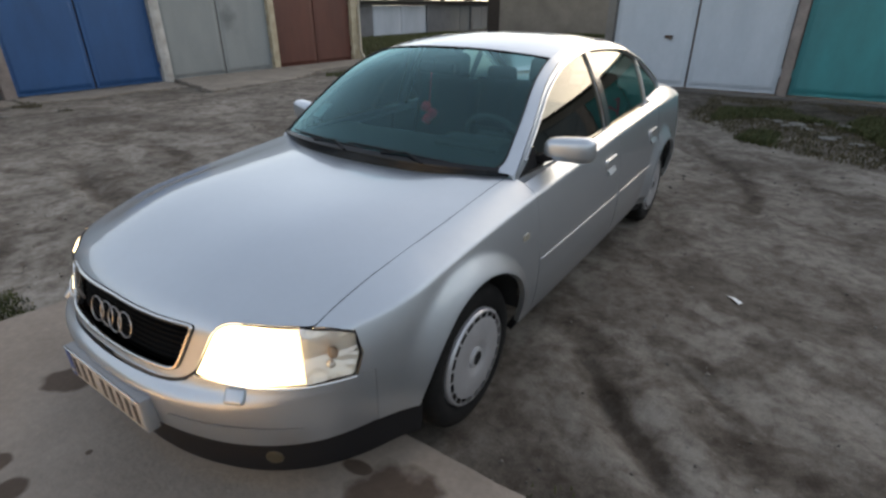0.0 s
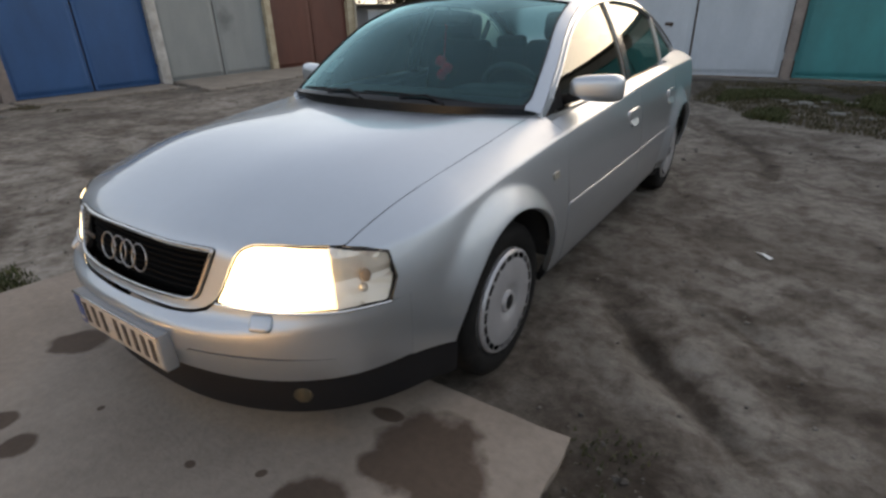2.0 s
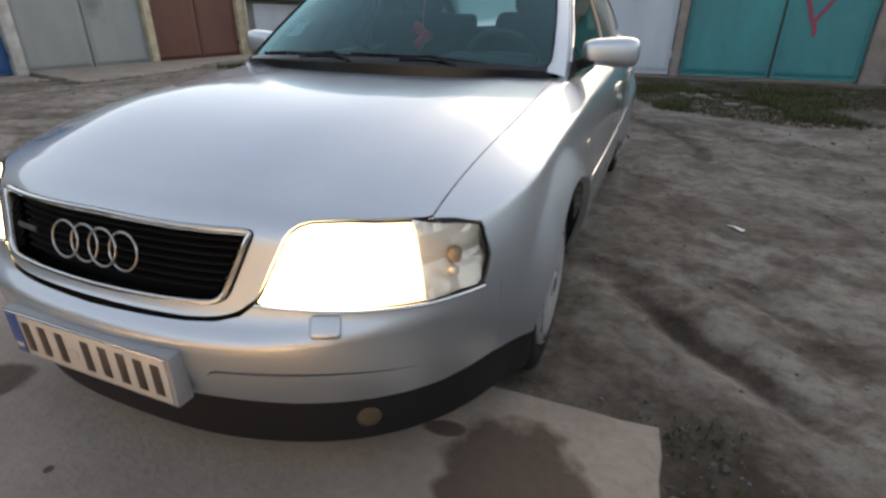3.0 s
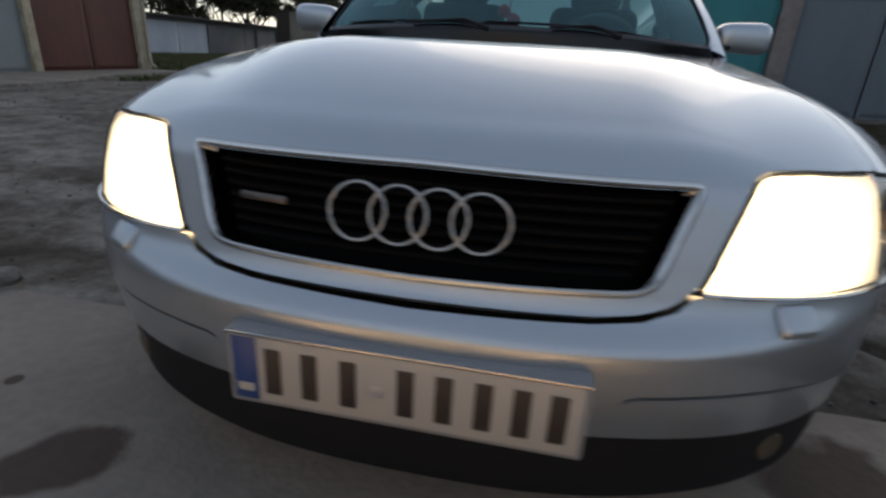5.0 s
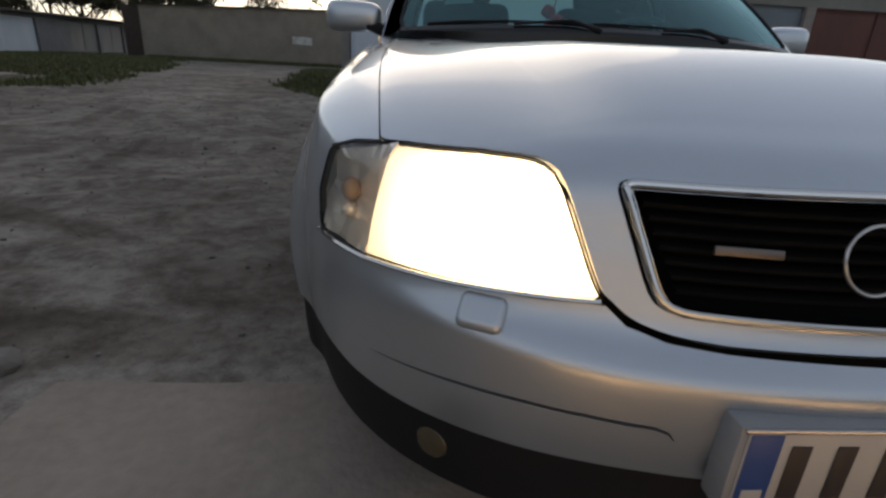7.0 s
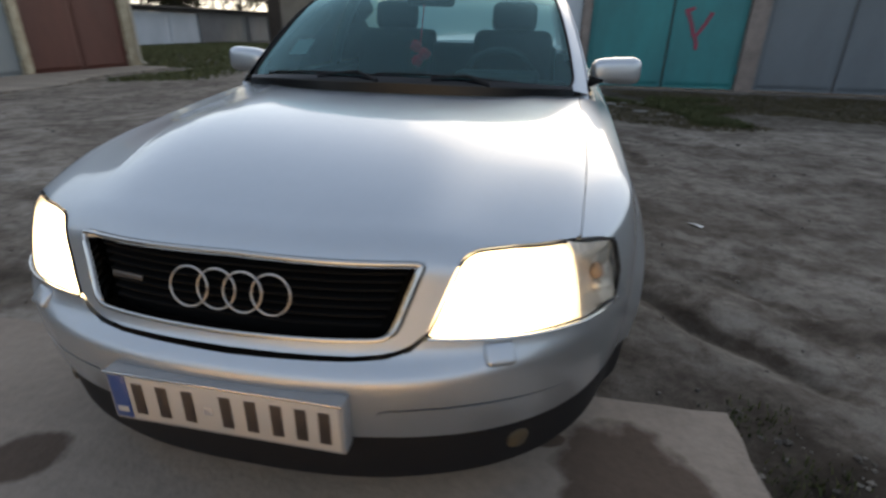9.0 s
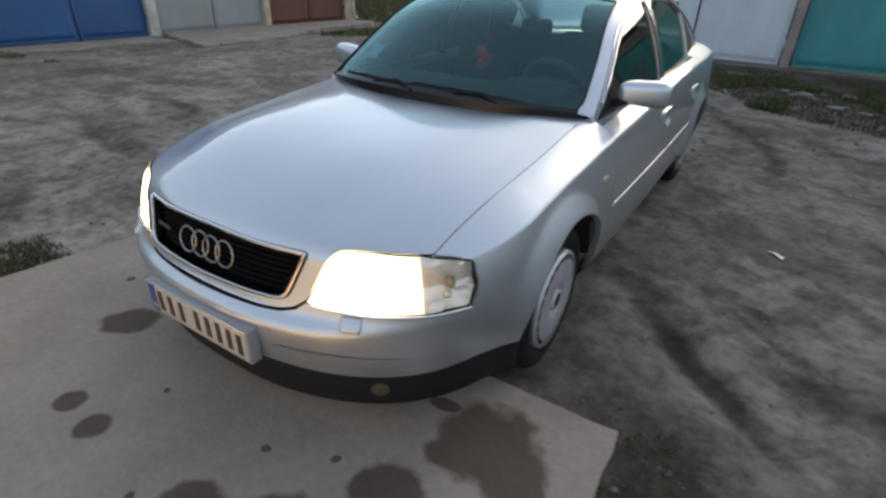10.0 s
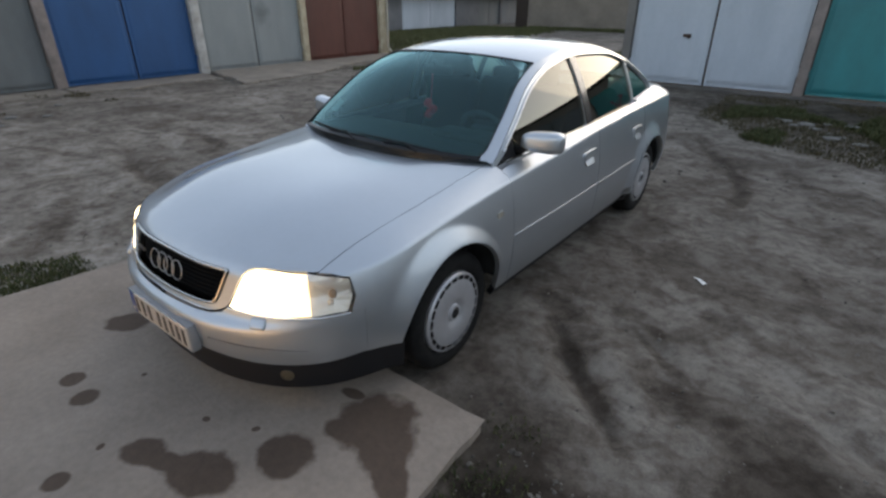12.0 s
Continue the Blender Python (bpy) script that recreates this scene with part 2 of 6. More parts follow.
def sheet(outer, holes, fn, step=0.03, depth=0.018, flip=1, plain=None, rows=()):
    """A pressed sheet: the flat outline (with holes) laid on the surface fn, with exact normals and a turned-in edge.
    rows are heights of closer-set points along a crease; flip -1 gives the mirror image. Returns vertices, faces, normals."""
    from mathutils.geometry import delaunay_2d_cdt
    loops = [resample(o, step) for o in (outer, *holes)]
    pts, edges = [], []
    for lo in loops:
        k = len(pts)
        pts += lo
        edges += [(k + i, k + (i + 1) % len(lo)) for i in range(len(lo))]
    arr = np.array(pts)
    x0, y0 = arr.min(0)
    x1, y1 = arr.max(0)
    for i in range(1, int((x1 - x0) / step) + 1):
        for j in range(1, int((y1 - y0) / step) + 1):
            p = (x0 + i * step, y0 + j * step)
            if rows and rows[0] - 0.4 * step < p[1] < rows[-1] + 0.4 * step:
                continue
            if ((arr - p) ** 2).sum(1).min() > (0.55 * step) ** 2 and inside(p, loops[0]) and not any(inside(p, h) for h in loops[1:]):
                pts.append(p)
        for r in rows:
            p = (x0 + i * step, r)
            if ((arr - p) ** 2).sum(1).min() > 0.006 ** 2 and inside(p, loops[0]) and not any(inside(p, h) for h in loops[1:]):
                pts.append(p)
    vs, _, tris, *_ = delaunay_2d_cdt([Vector(p) for p in pts], edges, [], 0, 1e-6)
    faces = []
    for f in tris:
        c = (sum(vs[i][0] for i in f) / 3, sum(vs[i][1] for i in f) / 3)
        if inside(c, loops[0]) and not any(inside(c, h) for h in loops[1:]):
            faces.append(tuple(f))
    P, N, e = [], [], 1e-3
    for a, b in vs:
        p = fn(a, b)
        n = (fn(a + e, b) - fn(a - e, b)).cross(fn(a, b + e) - fn(a, b - e)).normalized()
        P.append(p), N.append(n)
    count = {}
    for f in faces:
        for a, b in zip(f, f[1:] + f[:1]):
            count[(a, b)] = 1
    rim = [(a, b) for a, b in count if (b, a) not in count]
    up, down = {}, {}
    for a, b in rim:
        if plain and plain(*vs[a]) and plain(*vs[b]):
            continue
        for v in (a, b):
            if v not in up:
                up[v], down[v] = len(P), len(P) + 1
                P += [P[v].copy(), P[v] - N[v] * depth]
                N += [Vector((0, 0, 0))] * 2
        faces.append((up[b], up[a], down[a], down[b]))
    if flip < 0:
        P = [Vector((-p.x, p.y, p.z)) for p in P]
        N = [Vector((-p.x, p.y, p.z)) for p in N]
        faces = [f[::-1] for f in faces]
    return P, faces, N


def grid(fn, us, vs, flip=1):
    """A smooth patch of fn(u, v) with exact normals."""
    P, N, e = [], [], 1e-3
    for u in us:
        for v in vs:
            n = (fn(u + e, v) - fn(u - e, v)).cross(fn(u, v + e) - fn(u, v - e)).normalized()
            P.append(fn(u, v)), N.append(n * flip)
    k, faces = len(vs), []
    for i in range(len(us) - 1):
        for j in range(k - 1):
            q = (i * k + j, (i + 1) * k + j, (i + 1) * k + j + 1, i * k + j + 1)
            faces.append(q if flip > 0 else q[::-1])
    return P, faces, N


def join(*shells):
    P, F, N = [], [], []
    for p, f, n in shells:
        k = len(P)
        P += p
        N += n
        F += [tuple(i + k for i in g) for g in f]
    return P, F, N


def shell(name, made, material, parent, label=""):
    return link_mesh(name, made[0], made[1], material, parent, label, made[2])


def frange(a, b, n):
    return [a + (b - a) * i / n for i in range(n + 1)]


def rounded(loop, r, n=4):
    """Rounds the corners of a flat loop; r may be one radius or one for each corner."""
    out = []
    for i, p in enumerate(loop):
        a, b = Vector(loop[i - 1]), Vector(loop[(i + 1) % len(loop)])
        p, rr = Vector(p), (r[i] if isinstance(r, (list, tuple)) else r)
        if rr <= 0:
            out.append(tuple(p))
            continue
        u, v = (a - p), (b - p)
        ra, rb = min(rr, 0.45 * u.length), min(rr, 0.45 * v.length)
        s, e = p + u.normalized() * ra, p + v.normalized() * rb
        for k in range(n + 1):
            t = k / n
            out.append(tuple((1 - t) ** 2 * s + 2 * t * (1 - t) * p + t * t * e))
    return out


def shrink(loop, d):
    """Moves a counter-clockwise flat loop inwards by d."""
    out = []
    for i, p in enumerate(loop):
        a, b, p = Vector(loop[i - 1]), Vector(loop[(i + 1) % len(loop)]), Vector(p)
        u, v = (p - a).normalized(), (b - p).normalized()
        n1, n2 = Vector((-u.y, u.x)), Vector((-v.y, v.x))
        m = n1 + n2
        m = m / max(0.5, m.length_squared / 2)
        out.append(tuple(p + m * d))
    return out


# ---------------------------------------------------------------- materials of the place
# damp, dark earth, and groove shade painted dark: centre, half sizes, turn
DAMP_AND_RUTS = [(1.47, 1.25, 0.48, 0.075, -45), (1.20, 1.60, 0.30, 0.16, -50), (1.50, 0.30, 0.26, 0.50, 4), (1.52, 0.20, 0.22, 0.50, 4), (1.60, -0.1, 0.34, 0.6, 0), (1.2, 2.6, 0.35, 0.8, 0), (1.95, 1.35, 0.5, 0.09, -28), (1.5, 5.2, 0.10, 0.8, 8), (0.9, 6.25, 0.6, 0.12, -44), (-3.6, 1.5, 1.4, 0.15, -8), (-4.4, 2.5, 1.5, 0.16, -14), (2.9, 3.9, 0.6, 0.12, 20), (-2.3, 1.0, 0.5, 0.25, 0), (2.6, 0.9, 0.8, 0.3, -25), (4.6, 8.6, 4.2, 1.5, -6), (3.6, 10.2, 5.0, 1.2, 0), (0.1, 9.5, 1.6, 0.5, -10), (2.3, 0.1, 0.9, 0.5, -30), (-3.0, 0.35, 0.9, 0.16, -30), (-6.2, 3.4, 1.6, 0.2, 10), (1.75, 6.0, 0.12, 0.7, 24)]

# tyre marks, groove shade painted in, and trodden dark spots, sharper than the damp
TRACKS = [(1.42, 1.31, 0.48, 0.050, -47.6), (1.76, 1.63, 0.30, 0.030, -38), (1.06, 1.78, 0.20, 0.11, -30), (1.45, 1.97, 0.12, 0.06, 10), (1.63, 1.86, 0.09, 0.05, -20), (0.79, 6.70, 0.55, 0.10, -68.7), (1.15, 5.90, 0.50, 0.10, -62), (1.45, 5.20, 0.48, 0.10, -69), (1.58, 4.50, 0.48, 0.08, -95),
          (-1.75, 0.98, 0.75, 0.16, -8), (-1.30, 1.40, 0.32, 0.24, 0), (-3.96, 1.43, 0.55, 0.07, -14), (-4.45, 2.67, 0.50, 0.08, -10), (-2.6, 2.1, 0.8, 0.10, -25), (-5.6, 1.1, 0.9, 0.07, 18), (-3.1, 4.0, 0.10, 0.8, 12), (-4.6, 6.4, 0.12, 1.3, 16), (2.39, 5.31, 0.35, 0.06, -10), (1.40, 0.42, 0.13, 0.22, 20), (1.38, 0.10, 0.11, 0.26, 4), (2.2, 2.1, 0.30, 0.06, -30), (2.45, 1.2, 0.35, 0.07, -35)]


def ground_mat():
    m = mat("packed_dirt", (0.165, 0.150, 0.132), rough=0.95, spec=0.2)
    n, l = m.node_tree.nodes, m.node_tree.links
    b = n["Principled BSDF"]
    co = n.new("ShaderNodeTexCoord")

    def noise_at(scale, detail=8, rough=0.6, warp=0.0):
        t = n.new("ShaderNodeTexNoise")
        t.inputs["Scale"].default_value, t.inputs["Detail"].default_value, t.inputs["Roughness"].default_value, t.inputs["Distortion"].default_value = scale, detail, rough, warp
        l.new(co.outputs["Object"], t.inputs["Vector"])
        return t.outputs["Fac"]

    def ramp(fac, a, ca, z, cz):
        r = n.new("ShaderNodeValToRGB")
        r.color_ramp.elements[0].position, r.color_ramp.elements[0].color = a, (*ca, 1)
        r.color_ramp.elements[1].position, r.color_ramp.elements[1].color = z, (*cz, 1)
        l.new(fac, r.inputs["Fac"])
        return r.outputs["Color"]

    def mixed(kind, fac, a, c):
        x = n.new("ShaderNodeMixRGB")
        x.blend_type = kind
        if isinstance(fac, float):
            x.inputs["Fac"].default_value = fac
        else:
            l.new(fac, x.inputs["Fac"])
        l.new(a, x.inputs[1])
        l.new(c, x.inputs[2])
        return x.outputs["Color"]

    broad = ramp(noise_at(0.35, 5, 0.55, 0.6), 0.36, (0.162, 0.147, 0.130), 0.66, (0.264, 0.244, 0.218))
    damp = ramp(noise_at(1.3, 9, 0.68, 0.8), 0.40, (0.56, 0.53, 0.50), 0.58, (1.0, 0.99, 0.98))
    crust = ramp(noise_at(4.6, 10, 0.66, 0.3), 0.38, (0.60, 0.565, 0.54), 0.54, (1.0, 1.0, 0.99))
    clod = ramp(noise_at(15, 7, 0.62, 0.2), 0.33, (0.70, 0.67, 0.65), 0.55, (1.05, 1.05, 1.04))
    grit = ramp(noise_at(120, 4, 0.7), 0.35, (0.84, 0.84, 0.84), 0.70, (1.16, 1.16, 1.15))
    col = broad
    for layer in (damp, crust, clod, grit):
        col = mixed("MULTIPLY", 1.0, col, layer)
    warp = noise_at(5, 6, 0.65)
    for k, (cx, cy, rx, ry, a) in enumerate(DAMP_AND_RUTS + TRACKS):
        track = k >= len(DAMP_AND_RUTS)
        mp = n.new("ShaderNodeMapping")
        mp.vector_type = "TEXTURE"
        mp.inputs["Location"].default_value, mp.inputs["Rotation"].default_value, mp.inputs["Scale"].default_value = (cx, cy, 0), (0, 0, radians(a)), (rx, ry, 1)
        l.new(co.outputs["Object"], mp.inputs["Vector"])
        ln = n.new("ShaderNodeVectorMath")
        ln.operation = "LENGTH"
        l.new(mp.outputs["Vector"], ln.inputs[0])
        ad = n.new("ShaderNodeMath")
        ad.operation = "MULTIPLY_ADD"
        l.new(warp, ad.inputs[0])
        ad.inputs[1].default_value = 1.1 if track else 2.0
        l.new(ln.outputs["Value"], ad.inputs[2])
        mr = n.new("ShaderNodeMapRange")
        mr.inputs["From Min"].default_value, mr.inputs["From Max"].default_value = (1.75, 1.25) if track else (2.3, 1.6)
        l.new(ad.outputs["Value"], mr.inputs["Value"])
        patch_mix = n.new("ShaderNodeMixRGB")
        patch_mix.blend_type = "MULTIPLY"
        patch_mix.inputs[2].default_value = (0.50, 0.48, 0.45, 1) if rx > 2 else (0.66, 0.635, 0.61, 1) if track else (0.68, 0.655, 0.635, 1)
        l.new(mr.outputs["Result"], patch_mix.inputs["Fac"])
        l.new(col, patch_mix.inputs[1])
        col = patch_mix.outputs["Color"]
    l.new(col, b.inputs["Base Color"])
    add = n.new("ShaderNodeMath")
    add.operation = "MULTIPLY_ADD"
    l.new(noise_at(14, 8, 0.7, 0.5), add.inputs[0])
    add.inputs[1].default_value = 2.2
    l.new(noise_at(120, 4, 0.7), add.inputs[2])
    bp = n.new("ShaderNodeBump")
    bp.inputs["Strength"].default_value, bp.inputs["Distance"].default_value = 0.25, 0.02
    l.new(add.outputs["Value"], bp.inputs["Height"])
    l.new(bp.outputs["Normal"], b.inputs["Normal"])
    return m


STAINS = [(0.910, 0.325, 0.165, 0.175, 20), (1.10, 0.20, 0.075, 0.21, 48), (1.02, 0.26, 0.12, 0.16, 48), (0.825, 0.215, 0.085, 0.065, 30), (0.735, -0.03, 0.115, 0.11, 0), (0.27, -0.37, 0.115, 0.07, 20), (0.39, -0.34, 0.10, 0.05, 20), (0.54, -0.285, 0.17, 0.10, 22), (-0.455, -0.378, 0.055, 0.05, 0),
          (-0.275, -0.398, 0.065, 0.055, 30), (0.15, -0.65, 0.045, 0.05, 0), (-0.76, 0.0, 0.13, 0.09, 40), (0.69, 0.39, 0.06, 0.03, 10), (0.30, -0.12, 0.022, 0.016, 0), (0.10, -0.47, 0.016, 0.02, 30), (-0.22, -0.15, 0.013, 0.013, 0), (0.52, -0.02, 0.02, 0.015, 50), (1.0, -0.35, 0.018, 0.014, 0), (-1.1, 0.2, 0.02, 0.02, 0)]


def slab_mat():
    """Worn concrete with the dark oil and water stains that lie on it."""
    m = mat("worn_concrete", (0.272, 0.227, 0.186), rough=0.88, vary=0.4, scale=2.2, tint=(0.206, 0.170, 0.138), fine=0.2, bump=0.35, bump_scale=70, spec=0.3)
    n, l = m.node_tree.nodes, m.node_tree.links
    b = n["Principled BSDF"]
    was = b.inputs["Base Color"].links[0].from_socket
    co = n.new("ShaderNodeTexCoord")
    warp = n.new("ShaderNodeTexNoise")
    warp.inputs["Scale"].default_value, warp.inputs["Detail"].default_value, warp.inputs["Roughness"].default_value = 7, 5, 0.52
    l.new(co.outputs["Object"], warp.inputs["Vector"])
    total = None
    for cx, cy, rx, ry, a in STAINS:
        mp = n.new("ShaderNodeMapping")
        mp.vector_type = "TEXTURE"
        mp.inputs["Location"].default_value = (cx, cy, 0.06)
        mp.inputs["Rotation"].default_value = (0, 0, radians(a))
        mp.inputs["Scale"].default_value = (rx, ry, 1)
        l.new(co.outputs["Object"], mp.inputs["Vector"])
        ln = n.new("ShaderNodeVectorMath")
        ln.operation = "LENGTH"
        l.new(mp.outputs["Vector"], ln.inputs[0])
        ad = n.new("ShaderNodeMath")
        ad.operation = "MULTIPLY_ADD"
        l.new(warp.outputs["Fac"], ad.inputs[0])
        ad.inputs[1].default_value = 1.2
        l.new(ln.outputs["Value"], ad.inputs[2])
        mr = n.new("ShaderNodeMapRange")
        mr.inputs["From Min"].default_value, mr.inputs["From Max"].default_value = 1.71, 1.47
        l.new(ad.outputs["Value"], mr.inputs["Value"])
        if total is None:
            total = mr.outputs["Result"]
        else:
            mx = n.new("ShaderNodeMath")
            mx.operation = "MAXIMUM"
            l.new(total, mx.inputs[0])
            l.new(mr.outputs["Result"], mx.inputs[1])
            total = mx.outputs["Value"]
    mix = n.new("ShaderNodeMixRGB")
    l.new(total, mix.inputs["Fac"])
    l.new(was, mix.inputs[1])
    dark = n.new("ShaderNodeMixRGB")
    dark.blend_type = "MULTIPLY"
    dark.inputs["Fac"].default_value = 1.0
    l.new(was, dark.inputs[1])
    dark.inputs[2].default_value = (0.34, 0.29, 0.26, 1)
    l.new(dark.outputs["Color"], mix.inputs[2])
    l.new(mix.outputs["Color"], b.inputs["Base Color"])
    return m


def leaf_mat(name, a, b_):
    m = mat(name, a, rough=0.7, spec=0.25)
    n, l = m.node_tree.nodes, m.node_tree.links
    g = n.new("ShaderNodeNewGeometry")
    r = n.new("ShaderNodeValToRGB")
    r.color_ramp.elements[0].color, r.color_ramp.elements[1].color = (*a, 1), (*b_, 1)
    l.new(g.outputs["Random Per Island"], r.inputs["Fac"])
    l.new(r.outputs["Color"], n["Principled BSDF"].inputs["Base Color"])
    return m


DIRT, CONC = ground_mat(), slab_mat()
OLDCONC = mat("old_concrete", (0.235, 0.205, 0.170), rough=0.92, vary=0.35, scale=2.2, fine=0.2, bump=0.5, bump_scale=40)
DARKCONC = mat("dark_concrete", (0.11, 0.10, 0.088), rough=0.92, vary=0.35, scale=2.2, fine=0.2, bump=0.5, bump_scale=40)
PLASTER = mat("grey_plaster", (0.20, 0.19, 0.175), rough=0.92, vary=0.3, scale=0.9, fine=0.12, bump=0.3, bump_scale=30)
SLATEWALL = mat("slate_plaster", (0.165, 0.168, 0.172), rough=0.92, vary=0.3, scale=1.1, fine=0.1, bump=0.3, bump_scale=30)
BROWNWALL = mat("brown_plaster", (0.215, 0.185, 0.150), rough=0.92, vary=0.3, scale=0.9, fine=0.12, bump=0.3, bump_scale=30)
PALEWALL = mat("pale_plaster", (0.36, 0.35, 0.32), rough=0.92, vary=0.25, scale=1.1, fine=0.1, bump=0.3, bump_scale=30)
WHITEWASH = mat("white_limewash", (0.50, 0.50, 0.48), rough=0.9, vary=0.4, scale=3.5, tint=(0.30, 0.28, 0.25), fine=0.1, bump=0.4, bump_scale=25)
CREAM = mat("cream_paint", (0.50, 0.44, 0.32), rough=0.85, vary=0.3, scale=4, tint=(0.33, 0.27, 0.18), fine=0.08, bump=0.3, bump_scale=30)
BROWNPIER = mat("weathered_pier", (0.26, 0.22, 0.20), rough=0.9, vary=0.35, scale=4, fine=0.12, bump=0.3, bump_scale=30)
ROOFING = mat("roofing_felt", (0.05, 0.045, 0.04), rough=0.9, vary=0.3, scale=2, fine=0.2)
IRON = mat("dark_iron", (0.05, 0.045, 0.04), rough=0.6, metal=0.4, vary=0.4, scale=20, tint=(0.10, 0.05, 0.03))
PIPE = mat("pale_pipe", (0.46, 0.42, 0.34), rough=0.5, vary=0.2, scale=8)
BLUE = mat("blue_door_paint", streak=True, color=(0.014, 0.080, 0.215), rough=0.55, vary=0.25, scale=1.4, fine=0.06, bump=0.12, bump_scale=12)
GREYD = mat("grey_door_paint", streak=True, color=(0.245, 0.265, 0.265), rough=0.6, vary=0.2, scale=1.2, fine=0.05, bump=0.12, bump_scale=12)
n_, l_ = GREYD.node_tree.nodes, GREYD.node_tree.links
was_ = n_["Principled BSDF"].inputs["Base Color"].links[0].from_socket
co_, mp_, ln_, no_, ad_, mr_, mx_ = (n_.new("ShaderNode" + k) for k in ("TexCoord", "Mapping", "VectorMath", "TexNoise", "Math", "MapRange", "MixRGB"))
mp_.vector_type, ln_.operation, ad_.operation, mx_.blend_type = "TEXTURE", "LENGTH", "MULTIPLY_ADD", "MULTIPLY"
mp_.inputs["Location"].default_value, mp_.inputs["Scale"].default_value = (-11.65, 8.55, 1.35), (1.0, 0.30, 0.36)  # a dark hand-worn smear by the lock
no_.inputs["Scale"].default_value, ad_.inputs[1].default_value, mx_.inputs[2].default_value = 3.5, 1.6, (0.62, 0.62, 0.64, 1)
mr_.inputs["From Min"].default_value, mr_.inputs["From Max"].default_value = 1.9, 1.0
l_.new(co_.outputs["Object"], mp_.inputs["Vector"])
l_.new(mp_.outputs["Vector"], ln_.inputs[0])
l_.new(co_.outputs["Object"], no_.inputs["Vector"])
l_.new(no_.outputs["Fac"], ad_.inputs[0])
l_.new(ln_.outputs["Value"], ad_.inputs[2])
l_.new(ad_.outputs["Value"], mr_.inputs["Value"])
l_.new(mr_.outputs["Result"], mx_.inputs["Fac"])
l_.new(was_, mx_.inputs[1])
l_.new(mx_.outputs["Color"], n_["Principled BSDF"].inputs["Base Color"])
DARKD = mat("dark_grey_door_paint", streak=True, color=(0.15, 0.165, 0.165), rough=0.6, vary=0.25, scale=1.2, fine=0.06, bump=0.12, bump_scale=12)
REDD = mat("red_brown_door_paint", streak=True, color=(0.115, 0.035, 0.024), rough=0.6, vary=0.35, scale=1.5, fine=0.08, bump=0.12, bump_scale=12)
WHITED = mat("white_door_paint", streak=True, color=(0.45, 0.505, 0.555), rough=0.6, vary=0.22, scale=1.1, tint=(0.36, 0.41, 0.46), fine=0.05, bump=0.15, bump_scale=10)
TEALD = mat("teal_door_paint", streak=True, color=(0.020, 0.215, 0.225), rough=0.6, vary=0.25, scale=0.8, tint=(0.02, 0.125, 0.14), fine=0.06, bump=0.12, bump_scale=10)
SLATED = mat("slate_door_paint", streak=True, color=(0.13, 0.155, 0.175), rough=0.6, vary=0.2, scale=1.0, fine=0.05, bump=0.12, bump_scale=12)
MARK = mat("crimson_spray", (0.30, 0.035, 0.075), rough=0.7, vary=0.3, scale=9, tint=(0.16, 0.06, 0.08))
TIMBER = mat("dark_timber", (0.04, 0.028, 0.02), rough=0.85, vary=0.4, scale=5, fine=0.2)
GRASS = leaf_mat("grass_blades", (0.030, 0.046, 0.014), (0.080, 0.080, 0.032))
MEADOW = leaf_mat("meadow_blades", (0.045, 0.062, 0.020), (0.125, 0.120, 0.050))
DRYGRASS = leaf_mat("dry_grass_blades", (0.045, 0.043, 0.022), (0.10, 0.082, 0.048))
STONE = leaf_mat("loose_stones", (0.05, 0.044, 0.038), (0.17, 0.155, 0.135))
RUBBLE = mat("pale_rubble", (0.17, 0.165, 0.150), rough=0.9, vary=0.3, scale=12, fine=0.15, bump=0.5, bump_scale=60)
PAPER = mat("white_paper", (0.75, 0.75, 0.73), rough=0.8, vary=0.1, scale=20)
BARK = mat("dark_bark", (0.045, 0.035, 0.028), rough=0.95, vary=0.3, scale=8, fine=0.2)
LEAVES = leaf_mat("dark_leaves", (0.022, 0.026, 0.012), (0.055, 0.050, 0.022))

# ---------------------------------------------------------------- ground
def spaced(*runs):
    out = []
    for a, b, step in runs:
        n = max(1, round((b - a) / step))
        out += [a + (b - a) * i / n for i in range(n)]
    return out + [runs[-1][1]]


RUTS = [[(1.05, 1.75), (1.45, 1.27), (1.73, 0.98)], [(0.2, 6.9), (0.75, 6.35), (1.25, 5.85), (1.58, 5.1), (1.6, 4.4), (1.45, 3.4)], [(2.0, 6.4), (2.35, 5.3), (2.3, 4.2)],
        [(-5.6, 2.2), (-4.4, 1.55), (-3.2, 1.35), (-2.2, 1.5)], [(-7.0, 4.2), (-5.4, 2.8), (-3.6, 2.4), (-2.0, 2.9)], [(-3.2, 4.0), (-4.0, 6.0), (-5.2, 9.0), (-6.6, 13.0)], [(-1.8, 4.4), (-2.6, 6.8), (-3.8, 10.0), (-5.4, 14.0)], [(1.9, 2.2), (2.6, 1.5), (3.4, 1.2)]]


GROOVES = [((1.20, 1.55), (1.35, 1.34), 0.026), ((1.35, 1.34), (1.72, 0.99), 0.026), ((1.74, 1.72), (1.92, 1.20), 0.016), ((1.40, 1.82), (1.74, 1.72), 0.016)]


def seg_dist(x, y, a, b):
    ax, ay, bx, by = *a, *b
    t = min(max(((x - ax) * (bx - ax) + (y - ay) * (by - ay)) / ((bx - ax) ** 2 + (by - ay) ** 2), 0), 1)
    return math.hypot(x - ax - t * (bx - ax), y - ay - t * (by - ay))


